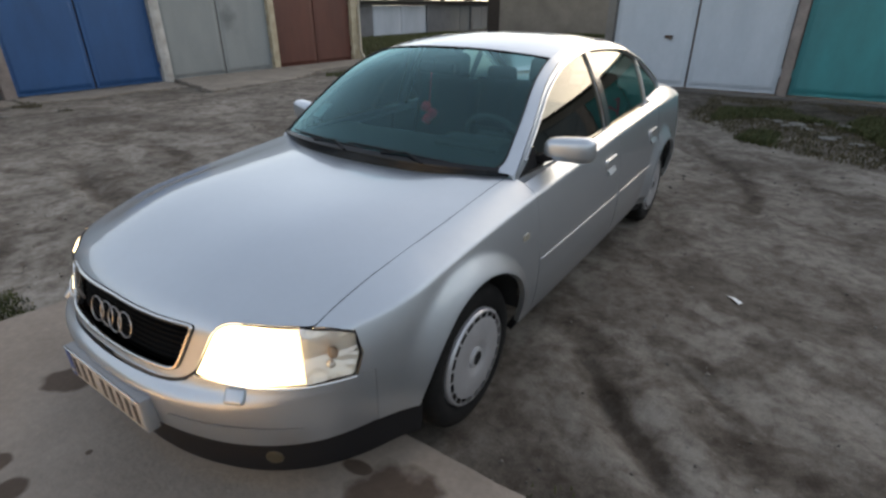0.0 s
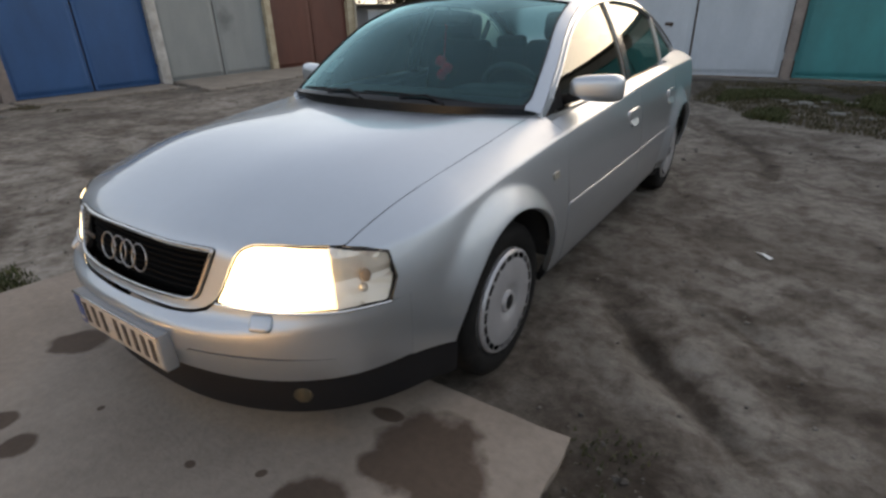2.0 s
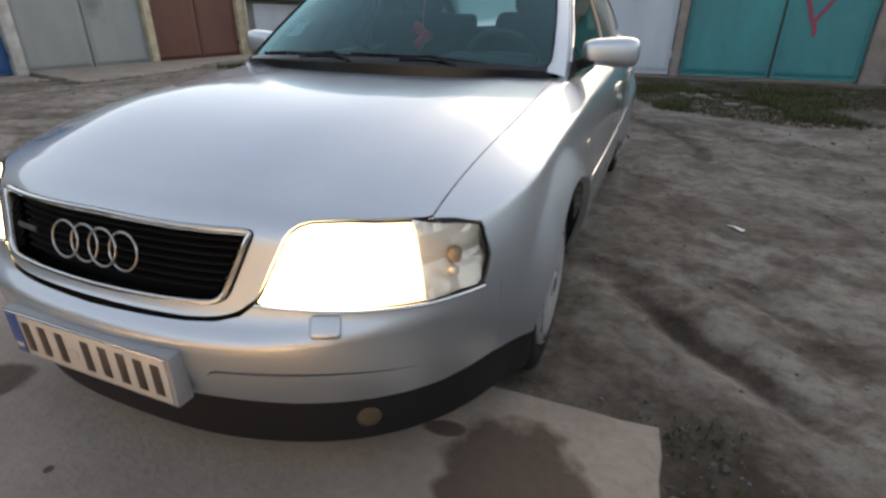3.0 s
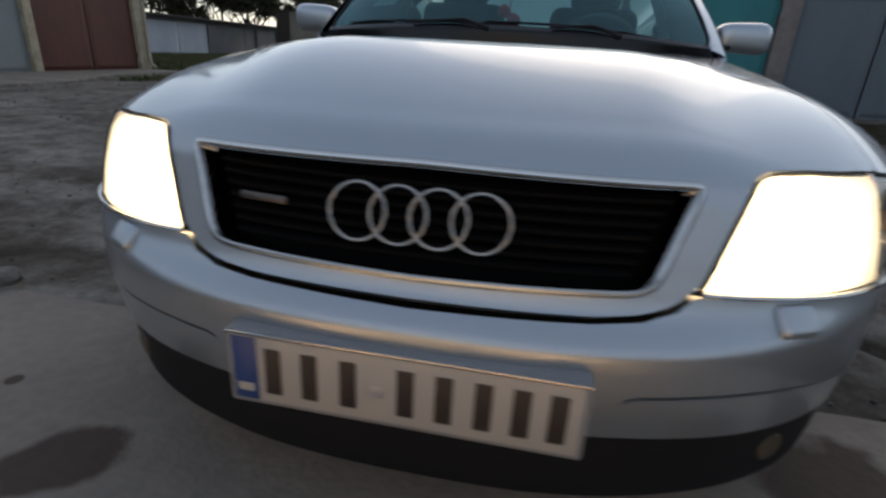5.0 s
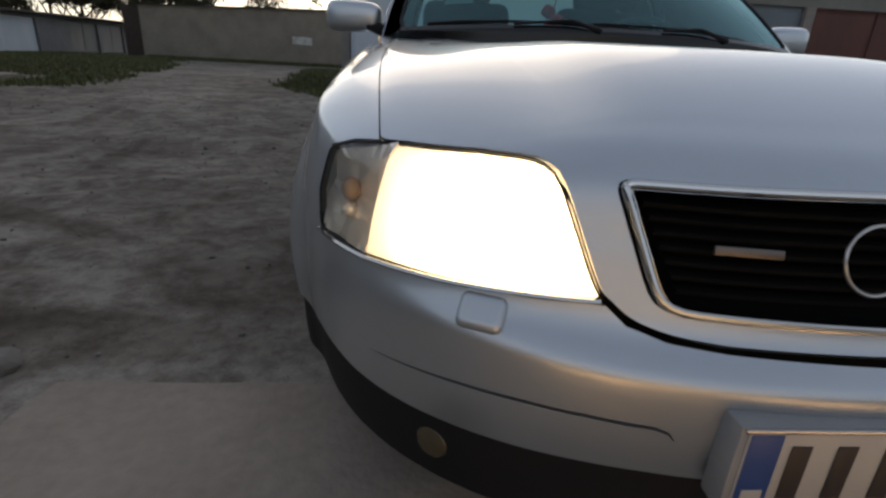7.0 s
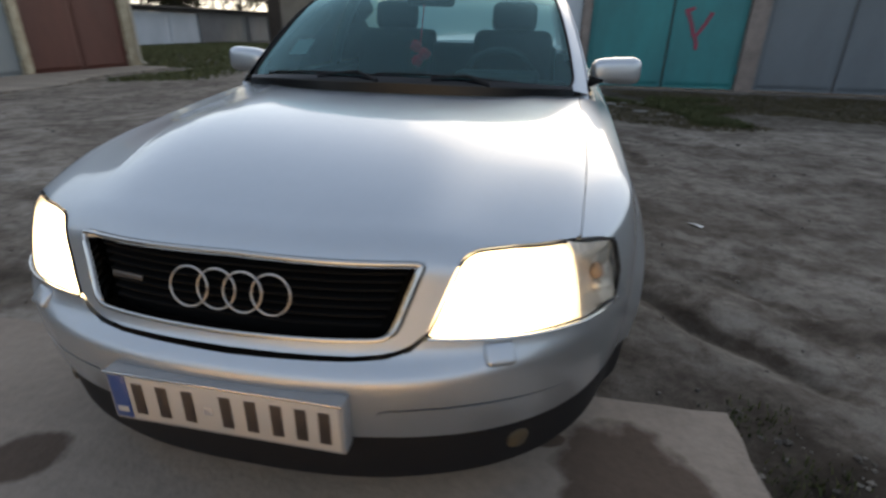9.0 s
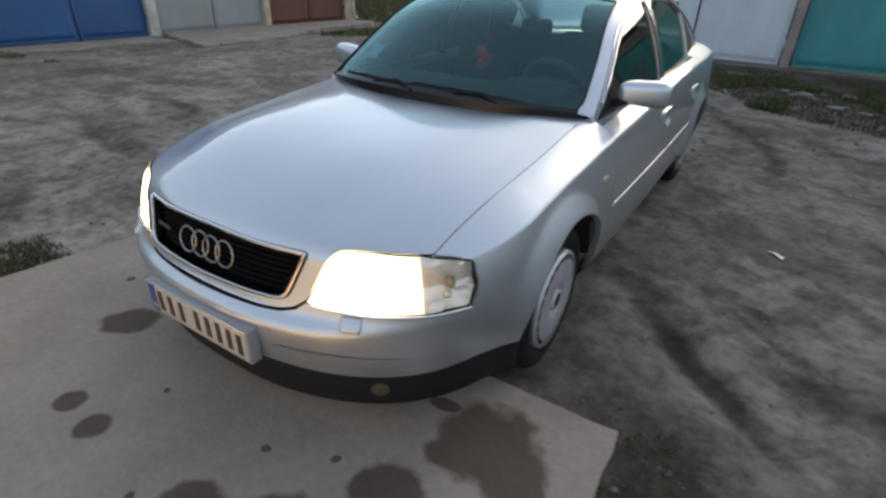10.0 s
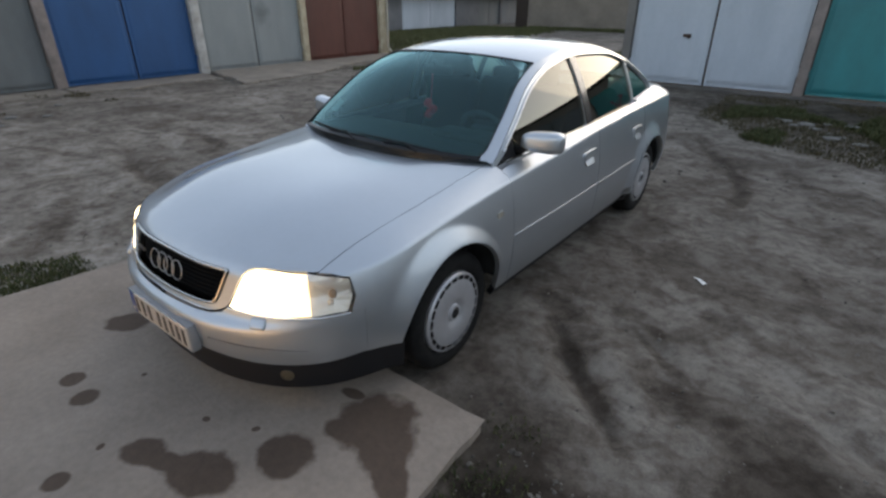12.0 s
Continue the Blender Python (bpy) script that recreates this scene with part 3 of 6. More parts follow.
def ground_z(x, y):
    far = 1 - smooth01(10, 30, math.hypot(x, y - 4))
    z = 0.022 * noise.fractal(Vector((x * 0.55, y * 0.55, 3.1)), 1.0, 2.0, 5) * far
    z += 0.010 * noise.noise(Vector((x * 3.1, y * 3.1, 7.7))) * far
    if -8 < x < 4.5 and 0 < y < 15:
        for r in RUTS:
            for a, b in zip(r, r[1:]):
                if min(a[0], b[0]) - 0.4 < x < max(a[0], b[0]) + 0.4 and min(a[1], b[1]) - 0.4 < y < max(a[1], b[1]) + 0.4:
                    d = seg_dist(x, y, a, b)
                    z += (-0.022 * math.exp(-(d / 0.10) ** 2) + 0.012 * math.exp(-((d - 0.2) / 0.07) ** 2)) * 0.7
    if 0.6 < x < 3.4 and 0.1 < y < 2.8:  # sharp tyre grooves and clods in soft earth
        soft_in = smooth01(0.6, 0.9, x) * smooth01(0.1, 0.4, y) * (1 - smooth01(2.3, 2.8, y)) * (1 - smooth01(2.6, 3.4, x))
        z += 0.010 * (abs(noise.noise(Vector((x * 7.5, y * 7.5, 1.7)))) - 0.25 + 0.6 * noise.noise(Vector((x * 15, y * 15, 5.1)))) * soft_in
        for a, b, deep in GROOVES:
            d = seg_dist(x, y, a, b)
            side = (x - a[0]) * (b[1] - a[1]) - (y - a[1]) * (b[0] - a[0])
            z -= deep * math.exp(-(d / (0.028 if side < 0 else 0.10)) ** 2)
    z -= 0.09 * smooth01(-7.0, -10.6, x) * (1 - smooth01(13.0, 17.0, y))  # the yard falls a little towards the west row
    tame = max(math.exp(-(((abs(x) - 0.77) / 0.25) ** 2 + ((y - w) / 0.3) ** 2)) for w in (0.93, 3.70))
    if -1.9 < x < 1.6 and y < 0.9:
        z = min(z, 0.03)
    return z * (1 - tame)


gx = spaced((-600, -100, 100), (-100, -30, 10), (-30, -14, 1.0), (-14, -4, 0.22), (-4, 0.6, 0.075), (0.6, 3.2, 0.035), (3.2, 4, 0.075), (4, 9, 0.25), (9, 30, 1.5), (30, 100, 10), (100, 600, 100))
gy = spaced((-600, -100, 100), (-100, -10, 10), (-10, -3, 0.5), (-3, 0.2, 0.075), (0.2, 2.6, 0.035), (2.6, 5, 0.075), (5, 14, 0.22), (14, 40, 0.8), (40, 100, 10), (100, 700, 100))
gv = [(x, y, ground_z(x, y)) for x in gx for y in gy]
k = len(gy)
gf = [(i * k + j, (i + 1) * k + j, (i + 1) * k + j + 1, i * k + j + 1) for i in range(len(gx) - 1) for j in range(k - 1)]
tagged(link_mesh("ground", gv, gf, DIRT), "uneven packed grey-brown dirt with tyre ruts", "ground", kind="structure")


def slab_piece(name, loop, z0, z1, material, label, chips=0.012, bevel=0.012):
    """A cast slab with slightly broken edges."""
    rnd = random.Random(5)
    edge_pts = [(x + rnd.uniform(-chips, chips), y + rnd.uniform(-chips, chips)) for x, y in resample(loop, 0.10)]
    bm = bmesh.new()
    top = [bm.verts.new((x, y, z1)) for x, y in shrink(edge_pts, bevel)]
    mid = [bm.verts.new((x, y, z1 - bevel)) for x, y in edge_pts]
    low_ = [bm.verts.new((x, y, z0)) for x, y in edge_pts]
    bm.faces.new(top)
    for a, b in ((mid, top), (low_, mid)):
        for i in range(len(a)):
            j = (i + 1) % len(a)
            bm.faces.new((a[i], a[j], b[j], b[i]))
    bmesh.ops.triangulate(bm, faces=[f for f in bm.faces if len(f.verts) > 4])
    return tagged(part(name, bm, material, None, smooth=False), label, "pavement", kind="structure")


slab_piece("concrete_slab", [(1.257, 0.615), (-1.53, 0.60), (-1.75, -1.2), (-1.95, -4.6), (1.55, -4.6), (1.33, -1.2)][::-1], -0.06, 0.062, CONC, "worn concrete slab with dark oil stains", 0.006)
slab_piece("garage_apron", [(-11.55, 6.66), (-10.4, 6.42), (-9.0, 6.05), (-9.05, 8.3), (-10.1, 10.3), (-10.3, 13.3), (-11.55, 13.4)], -0.2, -0.012, OLDCONC, "cracked low concrete apron before the garages", 0.05, 0.02)
slab_piece("garage_threshold", [(-11.55, 3.2), (-10.75, 3.2), (-10.45, 4.3), (-10.6, 5.2), (-10.35, 6.3), (-11.55, 6.5)], -0.2, -0.055, OLDCONC, "narrow crumbling concrete threshold before a garage", 0.04, 0.015)
slab_piece("garage_threshold", [(-11.55, -4.0), (-10.7, -4.0), (-10.5, 0.5), (-10.75, 3.1), (-11.55, 3.1)], -0.2, -0.06, OLDCONC, "narrow crumbling concrete threshold before a garage", 0.04, 0.015)


# ---------------------------------------------------------------- garages
def wall_boxes(name, pieces, material, label):
    bm = bmesh.new()
    for x0, x1, y0, y1, z0, z1 in pieces:
        box(((x0 + x1) / 2, (y0 + y1) / 2, (z0 + z1) / 2), (x1 - x0, y1 - y0, z1 - z0), 0, bm)
    return tagged(part(name, bm, material, None, smooth=False), label, "wall", kind="structure")


def door_leaf(w, h, material, parent, m, seed, frame_w=0.05, dent=0.011):
    """A sheet-steel leaf in the xz plane facing -y, from x=0 to w, dented, with a folded rim."""
    nx, nz = 14, 14
    P, F = [], []
    for i in range(nx + 1):
        for j in range(nz + 1):
            x, z = w * i / nx, h * j / nz
            ed = min(i, nx - i, j, nz - j) / 2
            d = dent * noise.fractal(Vector((x * 1.3 + seed, z * 1.3, seed * 2.3)), 1.0, 2.0, 3) * min(1, ed)
            P.append(m @ Vector((x, d, z)))
    k = nz + 1
    for i in range(nx):
        for j in range(nz):
            F.append((i * k + j, (i + 1) * k + j, (i + 1) * k + j + 1, i * k + j + 1))
    rim = [i * k for i in range(nx + 1)] + [nx * k + j for j in range(1, nz + 1)] + [i * k + nz for i in range(nx - 1, -1, -1)] + [j for j in range(nz - 1, 0, -1)]
    n0 = len(P)
    for v in rim:
        P.append(P[v] + (m.to_3x3() @ Vector((0, 0.045, 0))))
    for a in range(len(rim)):
        b = (a + 1) % len(rim)
        F.append((rim[b], rim[a], n0 + a, n0 + b))
    leaf = link_mesh("leaf", P, F, material, parent, smooth=True)
    bm = bmesh.new()
    for x0, x1, z0, z1 in ((0.0, frame_w, 0, h), (w - frame_w, w, 0, h), (frame_w, w - frame_w, h - frame_w, h), (frame_w, w - frame_w, 0, frame_w)):
        box(((x0 + x1) / 2, 0.0, (z0 + z1) / 2), (x1 - x0, 0.003, z1 - z0), 0.001, bm, seg=1)
    bmesh.ops.transform(bm, matrix=m, verts=bm.verts)
    part("leaf_rim", bm, material, leaf, smooth=False)
    return leaf


def garage_door(number, label, m, wide, high, material, splits=(0.5,), lock=None, hinges=True, seed=0):
    """A steel garage door of leaves, in an opening; m places its lower left corner."""
    d = thing(f"door_{number}", label, "garage door", kind="structure")
    cuts = [0.0, *[wide * s for s in splits], wide]
    for i, (a, b) in enumerate(zip(cuts, cuts[1:])):
        lf = door_leaf(b - a - 0.046, high, material, d, m @ Matrix.Translation((a + 0.023, 0, 0.03)), seed * 3.7 + i * 1.9 + 1)
        if hinges:
            hx = a + 0.01 if i == 0 else b - 0.01
            for hz in (0.35, high - 0.35):
                bm = lathe([(0.0, 0.0), (0.016, 0.0), (0.016, 0.14), (0.0, 0.14)], (0, 0, 0), sides=10)
                bmesh.ops.transform(bm, matrix=m @ Matrix.Translation((hx, -0.014, hz)) @ Matrix.Rotation(radians(-90), 4, "Y"), verts=bm.verts)
                part("hinge", bm, material, lf)
    # added dark panel standing in for the unlit garage behind the gaps
    bm = box((wide / 2, 0.085, high / 2 + 0.02), (wide, 0.05, high), 0)
    bmesh.ops.transform(bm, matrix=m, verts=bm.verts)
    part("door_backing", bm, IRON, d, "added dark panel behind the leaves, for the unlit garage inside", smooth=False)
    if lock:
        x, z = lock
        bm = box((x, -0.02, z), (0.16, 0.03, 0.06), 0.01)
        box((x + 0.05, -0.04, z - 0.02), (0.05, 0.03, 0.07), 0.012, bm)
        bmesh.ops.transform(bm, matrix=m, verts=bm.verts)
        part("hasp_lock", bm, IRON, d, "dark iron hasp and padlock")
    return d


# row of garages to the west, facing +x
WX, DOOR_H = -11.55, 2.25


def west(y):
    """Places a door of the west row: its left corner, seen from the yard, at y."""
    return Matrix.Translation((WX - 0.10, y, -0.08)) @ Matrix.Rotation(radians(90), 4, "Z")


west_doors = [(-3.75, -0.60, DARKD, "dark grey steel double garage door, closed"), (-0.20, 3.12, DARKD, "dull grey steel double garage door, closed"), (3.34, 6.44, BLUE, "blue painted steel double garage door, slightly dented"), (6.68, 9.84, GREYD, "light grey steel double garage door with stains"), (10.05, 13.20, REDD, "red-brown steel double garage door, closed")]
for i, (y0, y1, m_, lab) in enumerate(west_doors):
    garage_door(i + 1, lab, west(y0), y1 - y0, DOOR_H, m_, (0.5,), None, True, i)
cuts = [-10.0] + [v for d in west_doors for v in d[:2]] + [13.62]
piers = [(WX - 0.35, WX, a, b, -0.2, DOOR_H - 0.04) for a, b in zip(cuts[::2], cuts[1::2])]
wall_boxes("wall_west", [piers[0], piers[1], (WX - 0.35, WX, -10, 13.62, DOOR_H - 0.04, 2.75), (-17.0, WX - 0.36, 13.3, 13.62, -0.2, 2.75), (-17.0, WX - 0.36, -10, -9.7, -0.2, 2.75)], PLASTER, "grey plastered wall of the garage row")
for num, (pc, m_, lab) in enumerate(((piers[2], BROWNPIER, "weathered brown-grey pier between garage doors"), (piers[3], WHITEWASH, "flaking white painted pier between garage doors"), (piers[4], CREAM, "cream painted pier between garage doors"), (piers[5], CREAM, "cream painted corner pier of the garage row"))):
    x0, x1, y0, y1, z0, z1 = pc
    bm = box(((x0 + x1) / 2 + 0.005, (y0 + y1) / 2, (z0 + z1) / 2), (x1 - x0 + 0.01, y1 - y0, z1 - z0), 0.012)
    tagged(part(f"wall_pier_{num + 1}", bm, m_, None), lab, "wall", kind="structure")
tagged(part("roof_west", box((-14.2, 1.8, 2.83), (5.7, 24.2, 0.14), 0.02), ROOFING, None, smooth=False), "flat dark felt roof of the garage row", "roof", kind="structure")
pipe = tube([(WX + 0.07, 13.50, 2.7), (WX + 0.07, 13.50, 0.22), (WX + 0.10, 13.51, 0.11), (WX + 0.22, 13.52, 0.03)], 0.045, sides=12)
tagged(part("downpipe", pipe, PIPE, None), "pale round downpipe at the garage corner", "downpipe", kind="structure")

# row of garages to the north, facing -y
NY = 11.40
north_doors = [(-2.05, 1.23, WHITED, "white steel garage door with scuffs and a dark padlock", (0.495,), (1.14, 1.00)), (1.40, 4.50, TEALD, "teal painted steel double garage door, closed", (0.53,), None), (4.85, 7.95, SLATED, "slate grey steel double garage door, closed", (0.5,), None), (8.18, 11.2, REDD, "dark red-brown steel double garage door, closed", (0.5,), None)]
for i, (x0, x1, m_, lab, sp, lock) in enumerate(north_doors):
    garage_door(i + 6, lab, Matrix.Translation((x0, NY + 0.08, 0.06)), x1 - x0, DOOR_H, m_, sp, lock, True, i + 7)
bm = bmesh.new()  # sprayed strokes on the teal door
for a, b in (((3.30, 1.62), (3.52, 1.10)), ((3.80, 1.58), (3.55, 1.12)), ((3.53, 1.14), (3.60, 0.86)), ((3.28, 1.60), (3.45, 1.66))):
    tube([Vector((a[0], NY + 0.069, a[1])), Vector(((a[0] + b[0]) / 2 + 0.02, NY + 0.069, (a[1] + b[1]) / 2)), Vector((b[0], NY + 0.069, b[1]))], lambda t: 0.045 - 0.012 * t, bm, sides=10)
for v in bm.verts:
    v.co.y = NY + 0.069 + (v.co.y - NY - 0.069) * 0.05
part("paint_mark", bm, MARK, bpy.data.objects["door_7"], "faded crimson sprayed strokes")
cuts = [-2.22] + [v for d in north_doors for v in d[:2]] + [14.0]
piers = [(a, b, NY, NY + 0.35, 0, DOOR_H + 0.09) for a, b in zip(cuts[::2], cuts[1::2])]
wall_boxes("wall_north", [piers[0], piers[4], (-2.22, 14.0, NY, NY + 0.35, DOOR_H + 0.09, 2.75), (-2.22, -1.9, NY + 0.36, 17.0, 0, 2.75), (14.0, 21.95, NY, NY + 0.35, 0, 2.75)], PLASTER, "grey plastered wall of the second garage row")
for num, pc in enumerate(piers[1:4]):
    x0, x1, y0, y1, z0, z1 = pc
    bm = box(((x0 + x1) / 2, (y0 + y1) / 2 - 0.008, (z0 + z1) / 2), (x1 - x0, y1 - y0 + 0.016, z1 - z0), 0.012)
    tagged(part(f"wall_pier_{num + 5}", bm, BROWNPIER, None), "weathered brown-grey pier between garage doors", "wall", kind="structure")
tagged(part("roof_north", box((5.9, 14.2, 2.83), (16.6, 5.9, 0.14), 0.02), ROOFING, None, smooth=False), "flat dark felt roof of the second garage row", "roof", kind="structure")
sill_bm = box((4.6, NY - 0.06, 0.02), (13.4, 0.30, 0.09), 0.02)
tagged(part("threshold_north", sill_bm, DARKCONC, None, smooth=False), "low concrete threshold along the garage doors", "threshold", kind="structure")

# low far row to the north-west, facing +x, and the long wall across the end
FX = -20.5
wall_boxes("wall_far_west", [(FX - 0.3, FX, 13.0, 24.3, 0, 1.72), (FX - 0.3, FX, 29.75, 32.45, 0, 1.72), (FX - 0.3, FX + 0.04, 35.25, 35.55, 0, 1.72), (FX - 0.3, FX, 38.25, 39.0, 0, 1.72), (FX - 0.3, FX, 13.0, 39.0, 1.72, 1.9), (FX - 4.5, FX - 0.31, 38.7, 39.0, 0, 1.9)], SLATEWALL, "grey wall of a low garage row")
for i, (y0, y1, m_, lab) in enumerate(((24.35, 29.7, WHITED, "white steel garage door in two wide leaves"), (32.5, 35.2, DARKD, "dark grey steel garage door, closed"), (35.6, 38.2, SLATED, "slate grey steel garage door, closed"))):
    m = Matrix.Translation((FX - 0.08, y0, 0)) @ Matrix.Rotation(radians(90), 4, "Z")
    garage_door(i + 10, lab, m, y1 - y0, 1.68, m_, (0.5,), None, False, i + 20)
tagged(part("roof_far_west", box((FX - 2.0, 26.0, 1.96), (5.0, 26.4, 0.12), 0.02), ROOFING, None, smooth=False), "dark felt roof edge of the low garage row", "roof", kind="structure")
bm = box((-5.5, 32.15, 1.5), (21.5, 0.3, 3.0))
for v in bm.verts:
    if v.co.z > 1:
        v.co.z = 2.80 + 0.0245 * (v.co.x + 16.4)
tagged(part("wall_end", bm, BROWNWALL, None, smooth=False), "long bare grey-brown plastered wall", "wall", kind="structure")
tagged(part("coping_end", box((-5.6, 32.1, 3.06), (21.8, 0.5, 0.07), 0.01, rot=Euler((0, radians(-1.40), 0))), ROOFING, None, smooth=False), "dark coping along the long wall", "coping", kind="structure")
part("shed", box((-16.78, 33.2, 1.35), (1.05, 2.0, 2.7), 0.03), TIMBER, None, smooth=False)
tagged(bpy.data.objects["shed"], "dark brown timber shed beside the long wall", "shed")
tagged(part("pale_board", box((-7.2, 31.97, 1.35), (1.1, 0.04, 0.42), 0.01, rot=Euler((0, radians(2), 0))), WHITEWASH, None), "small pale board fixed to the long wall", "board")
# plain walls that close the yard behind and beside the way
wall_boxes("wall_south", [(-17.0, 22.0, -9.35, -9.0, 0, 2.7)], PALEWALL, "plain pale plastered wall")
wall_boxes("wall_east", [(21.6, 21.95, -8.95, 11.35, 0, 2.7)], PLASTER, "plain grey plastered wall")

# ---------------------------------------------------------------- car body surfaces
# The car points to -y, its left side to +x. Outline in plan: a rounded nose, nearly straight sides, a rounded tail.
NOSE_Y, NOSE_D, HALF, NOSE_P = -0.078, 0.76, 0.897, 2.6
ft = np.linspace(0, 1, 3000) ** 2 * (math.pi / 2)
front_x = HALF * np.sin(ft) ** (2 / NOSE_P)
front_y = NOSE_Y + NOSE_D * (1 - np.cos(ft))
TURN_Y = float(front_y[-1])
side_y = np.linspace(TURN_Y, 4.1, 400)[1:]
side_x = HALF + 0.02 * np.sin(np.pi * (side_y - TURN_Y) / (4.1 - TURN_Y))
rt = (1 - (1 - np.linspace(0, 1, 1500)) ** 2)[1:] * (math.pi / 2)
rear_x = HALF * np.cos(rt) ** (2 / NOSE_P)
rear_y = 4.1 + 0.62 * np.sin(rt)
plan_x, plan_y = np.r_[front_x, side_x, rear_x], np.r_[front_y, side_y, rear_y]
plan_q = np.r_[0, np.cumsum(np.hypot(np.diff(plan_x), np.diff(plan_y)))]
grad_x, grad_y = np.gradient(plan_x, plan_q + 1e-9 * np.arange(len(plan_q))), np.gradient(plan_y, plan_q + 1e-9 * np.arange(len(plan_q)))
TAUS = [0, 0.1, 0.2, 0.3, 0.4, 0.5, 0.6, 0.7, 0.8, 0.9, 1.0]
def soften(f, width=0.03):
    """The same curve with its bends eased."""
    t = np.linspace(-0.3, 1.3, 321)
    a, b = f(0.0), f(1.0)
    v = np.array([f(x) if 0 <= x <= 1 else 2 * a - f(-x) if x < 0 else 2 * b - f(2 - x) for x in t])
    w = np.exp(-((np.arange(-40, 41) * 0.005 / width) ** 2) / 2)
    s = np.convolve(v, w / w.sum(), "same")
    return pchip(list(t[60:261:4]), list(s[60:261:4]))


nose_z = pchip(TAUS, [0.20, 0.27, 0.36, 0.45, 0.53, 0.580, 0.618, 0.685, 0.753, 0.797, 0.829])
nose_in = pchip(TAUS, [0.105, 0.064, 0.032, 0.010, 0.004, 0.046, 0.060, 0.080, 0.100, 0.140, 0.200])
# the flank up to its shoulder crease (at tau 0.78), and on in the same lean
flank_z = pchip(TAUS, [0.20, 0.28, 0.38, 0.47, 0.55, 0.613, 0.675, 0.738, 0.80, 0.862, 0.925])
flank_in = pchip(TAUS, [0.07, 0.03, 0.010, 0.0, 0.0, 0.004, 0.011, 0.024, 0.042, 0.062, 0.084])
nose_z, nose_in, flank_z, flank_in = (soften(f, w) for f, w in ((nose_z, 0.010), (nose_in, 0.010), (flank_z, 0.03), (flank_in, 0.03)))
crest_raw = pchip([-0.1, 0.25, 0.45, 0.8, 1.1, 1.38, 1.6, 2.5, 3.5, 4.1, 4.8], [0.78, 0.80, 0.835, 0.886, 0.916, 0.939, 0.956, 0.985, 1.010, 1.035, 1.0])


crest_fit = np.polyfit([-0.1, 0.25, 0.45, 0.8, 1.1, 1.38, 1.6, 2.0], [0.78, 0.812, 0.839, 0.886, 0.916, 0.939, 0.956, 0.970], 3)


def crest(y):
    """Height of the shoulder along the car."""
    k = smooth01(1.4, 2.1, y)
    return (1 - k) * float(np.polyval(crest_fit, min(max(y, -0.1), 2.2))) + k * crest_raw(y)


crease_z = pchip([-0.1, 0.3, 0.55, 0.85, 1.15, 1.4, 2.0, 2.6, 3.5, 4.8], [0.738, 0.754, 0.786, 0.824, 0.852, 0.873, 0.908, 0.946, 0.969, 0.956])
CREASE_T, BEND = 0.788, 0.007


def flank(tau, y):
    """Height and inset of the side: a leaning flank, a soft crease, and the shoulder above it."""
    k = (tau - CREASE_T) / BEND
    r = BEND * (k + math.log1p(math.exp(-k)) if k > 0 else math.log1p(math.exp(k)))
    z = flank_z(tau - r)
    z += max(0.0, (z - 0.55) / 0.2425) * (crease_z(y) - 0.7925)
    s = r / (1 - CREASE_T)
    rise = 0.35 * s + 0.65 * (1 - (1 - s) ** 2)
    return z + rise * (crest(y) - crease_z(y)), flank_in(tau - r) + s * 0.140


def flare(y, z, wy):
    """How far the wheel arch stands out: a broad brow with a crisp outer edge, widest before the wheel."""
    r, a = math.hypot(y - wy, z - 0.31), math.atan2(z - 0.31, y - wy)
    wide = 0.046 + 0.062 * smooth01(0.6, 2.3, a)
    t = (r - 0.395) / wide
    k = (1 - t) / 0.07
    ramp = 0.07 * (k + math.log1p(math.exp(-k)) if k > 0 else math.log1p(math.exp(k)))
    return 0.031 * smooth01(-0.1, 1.0, a if a > -1.6 else 3.2) * min(ramp, 1.0 + 0.25 * (1 - math.exp(-max(ramp - 1, 0) * 3)))


def q_at_x(x):
    return float(np.interp(x, front_x, plan_q[: len(front_x)]))


def q_at_y(y):
    n = len(front_x)
    return float(np.interp(y, plan_y, plan_q))


BV = 0.8  # flat length of the full body height


def body(q, b):
    """The outer skin: q along the outline from the middle of the nose (left side positive), b up the side (0 to 0.8)."""
    tau, a = b / BV, abs(q)
    x, y = np.interp(a, plan_q, plan_x), np.interp(a, plan_q, plan_y)
    gx, gy = np.interp(a, plan_q, grad_x), np.interp(a, plan_q, grad_y)
    k = math.hypot(gx, gy)
    nx, ny = gy / k, -gx / k
    f = smooth01(0.36, 0.83, x) if y < TURN_Y else 1.0
    if y > 4.1:
        f = 1.0
    side_z, side_in = flank(tau, y) if f > 0 else (0.0, 0.0)
    z = (1 - f) * nose_z(tau) + f * side_z
    inset = (1 - f) * nose_in(tau) + f * side_in
    x, y = x - nx * inset, y - ny * inset
    for wy in (0.905, 3.70):  # flared wheel arches
        if abs(y - wy) < 0.75 and y > 0.36:
            x += flare(y, z, wy) * smooth01(0.38, 0.58, y)
    return Vector((math.copysign(x, q), y, z))


def b_at(q, z):
    lo, hi = 0.0, BV
    for _ in range(24):
        mid = (lo + hi) / 2
        lo, hi = (mid, hi) if body(q, mid).z < z else (lo, mid)
    return lo


def at_xz(x, z):
    """Flat coordinates of the skin's point at this x and height, on the nose."""
    q = q_at_x(x)
    for _ in range(6):
        b = b_at(q, z)
        q += (x - body(q, b).x) * 0.9
    return (q, b)


def at_yz(y, z):
    q = q_at_y(y)
    for _ in range(6):
        b = b_at(q, z)
        q += (y - body(q, b).y) * 0.9
    return (q, b)


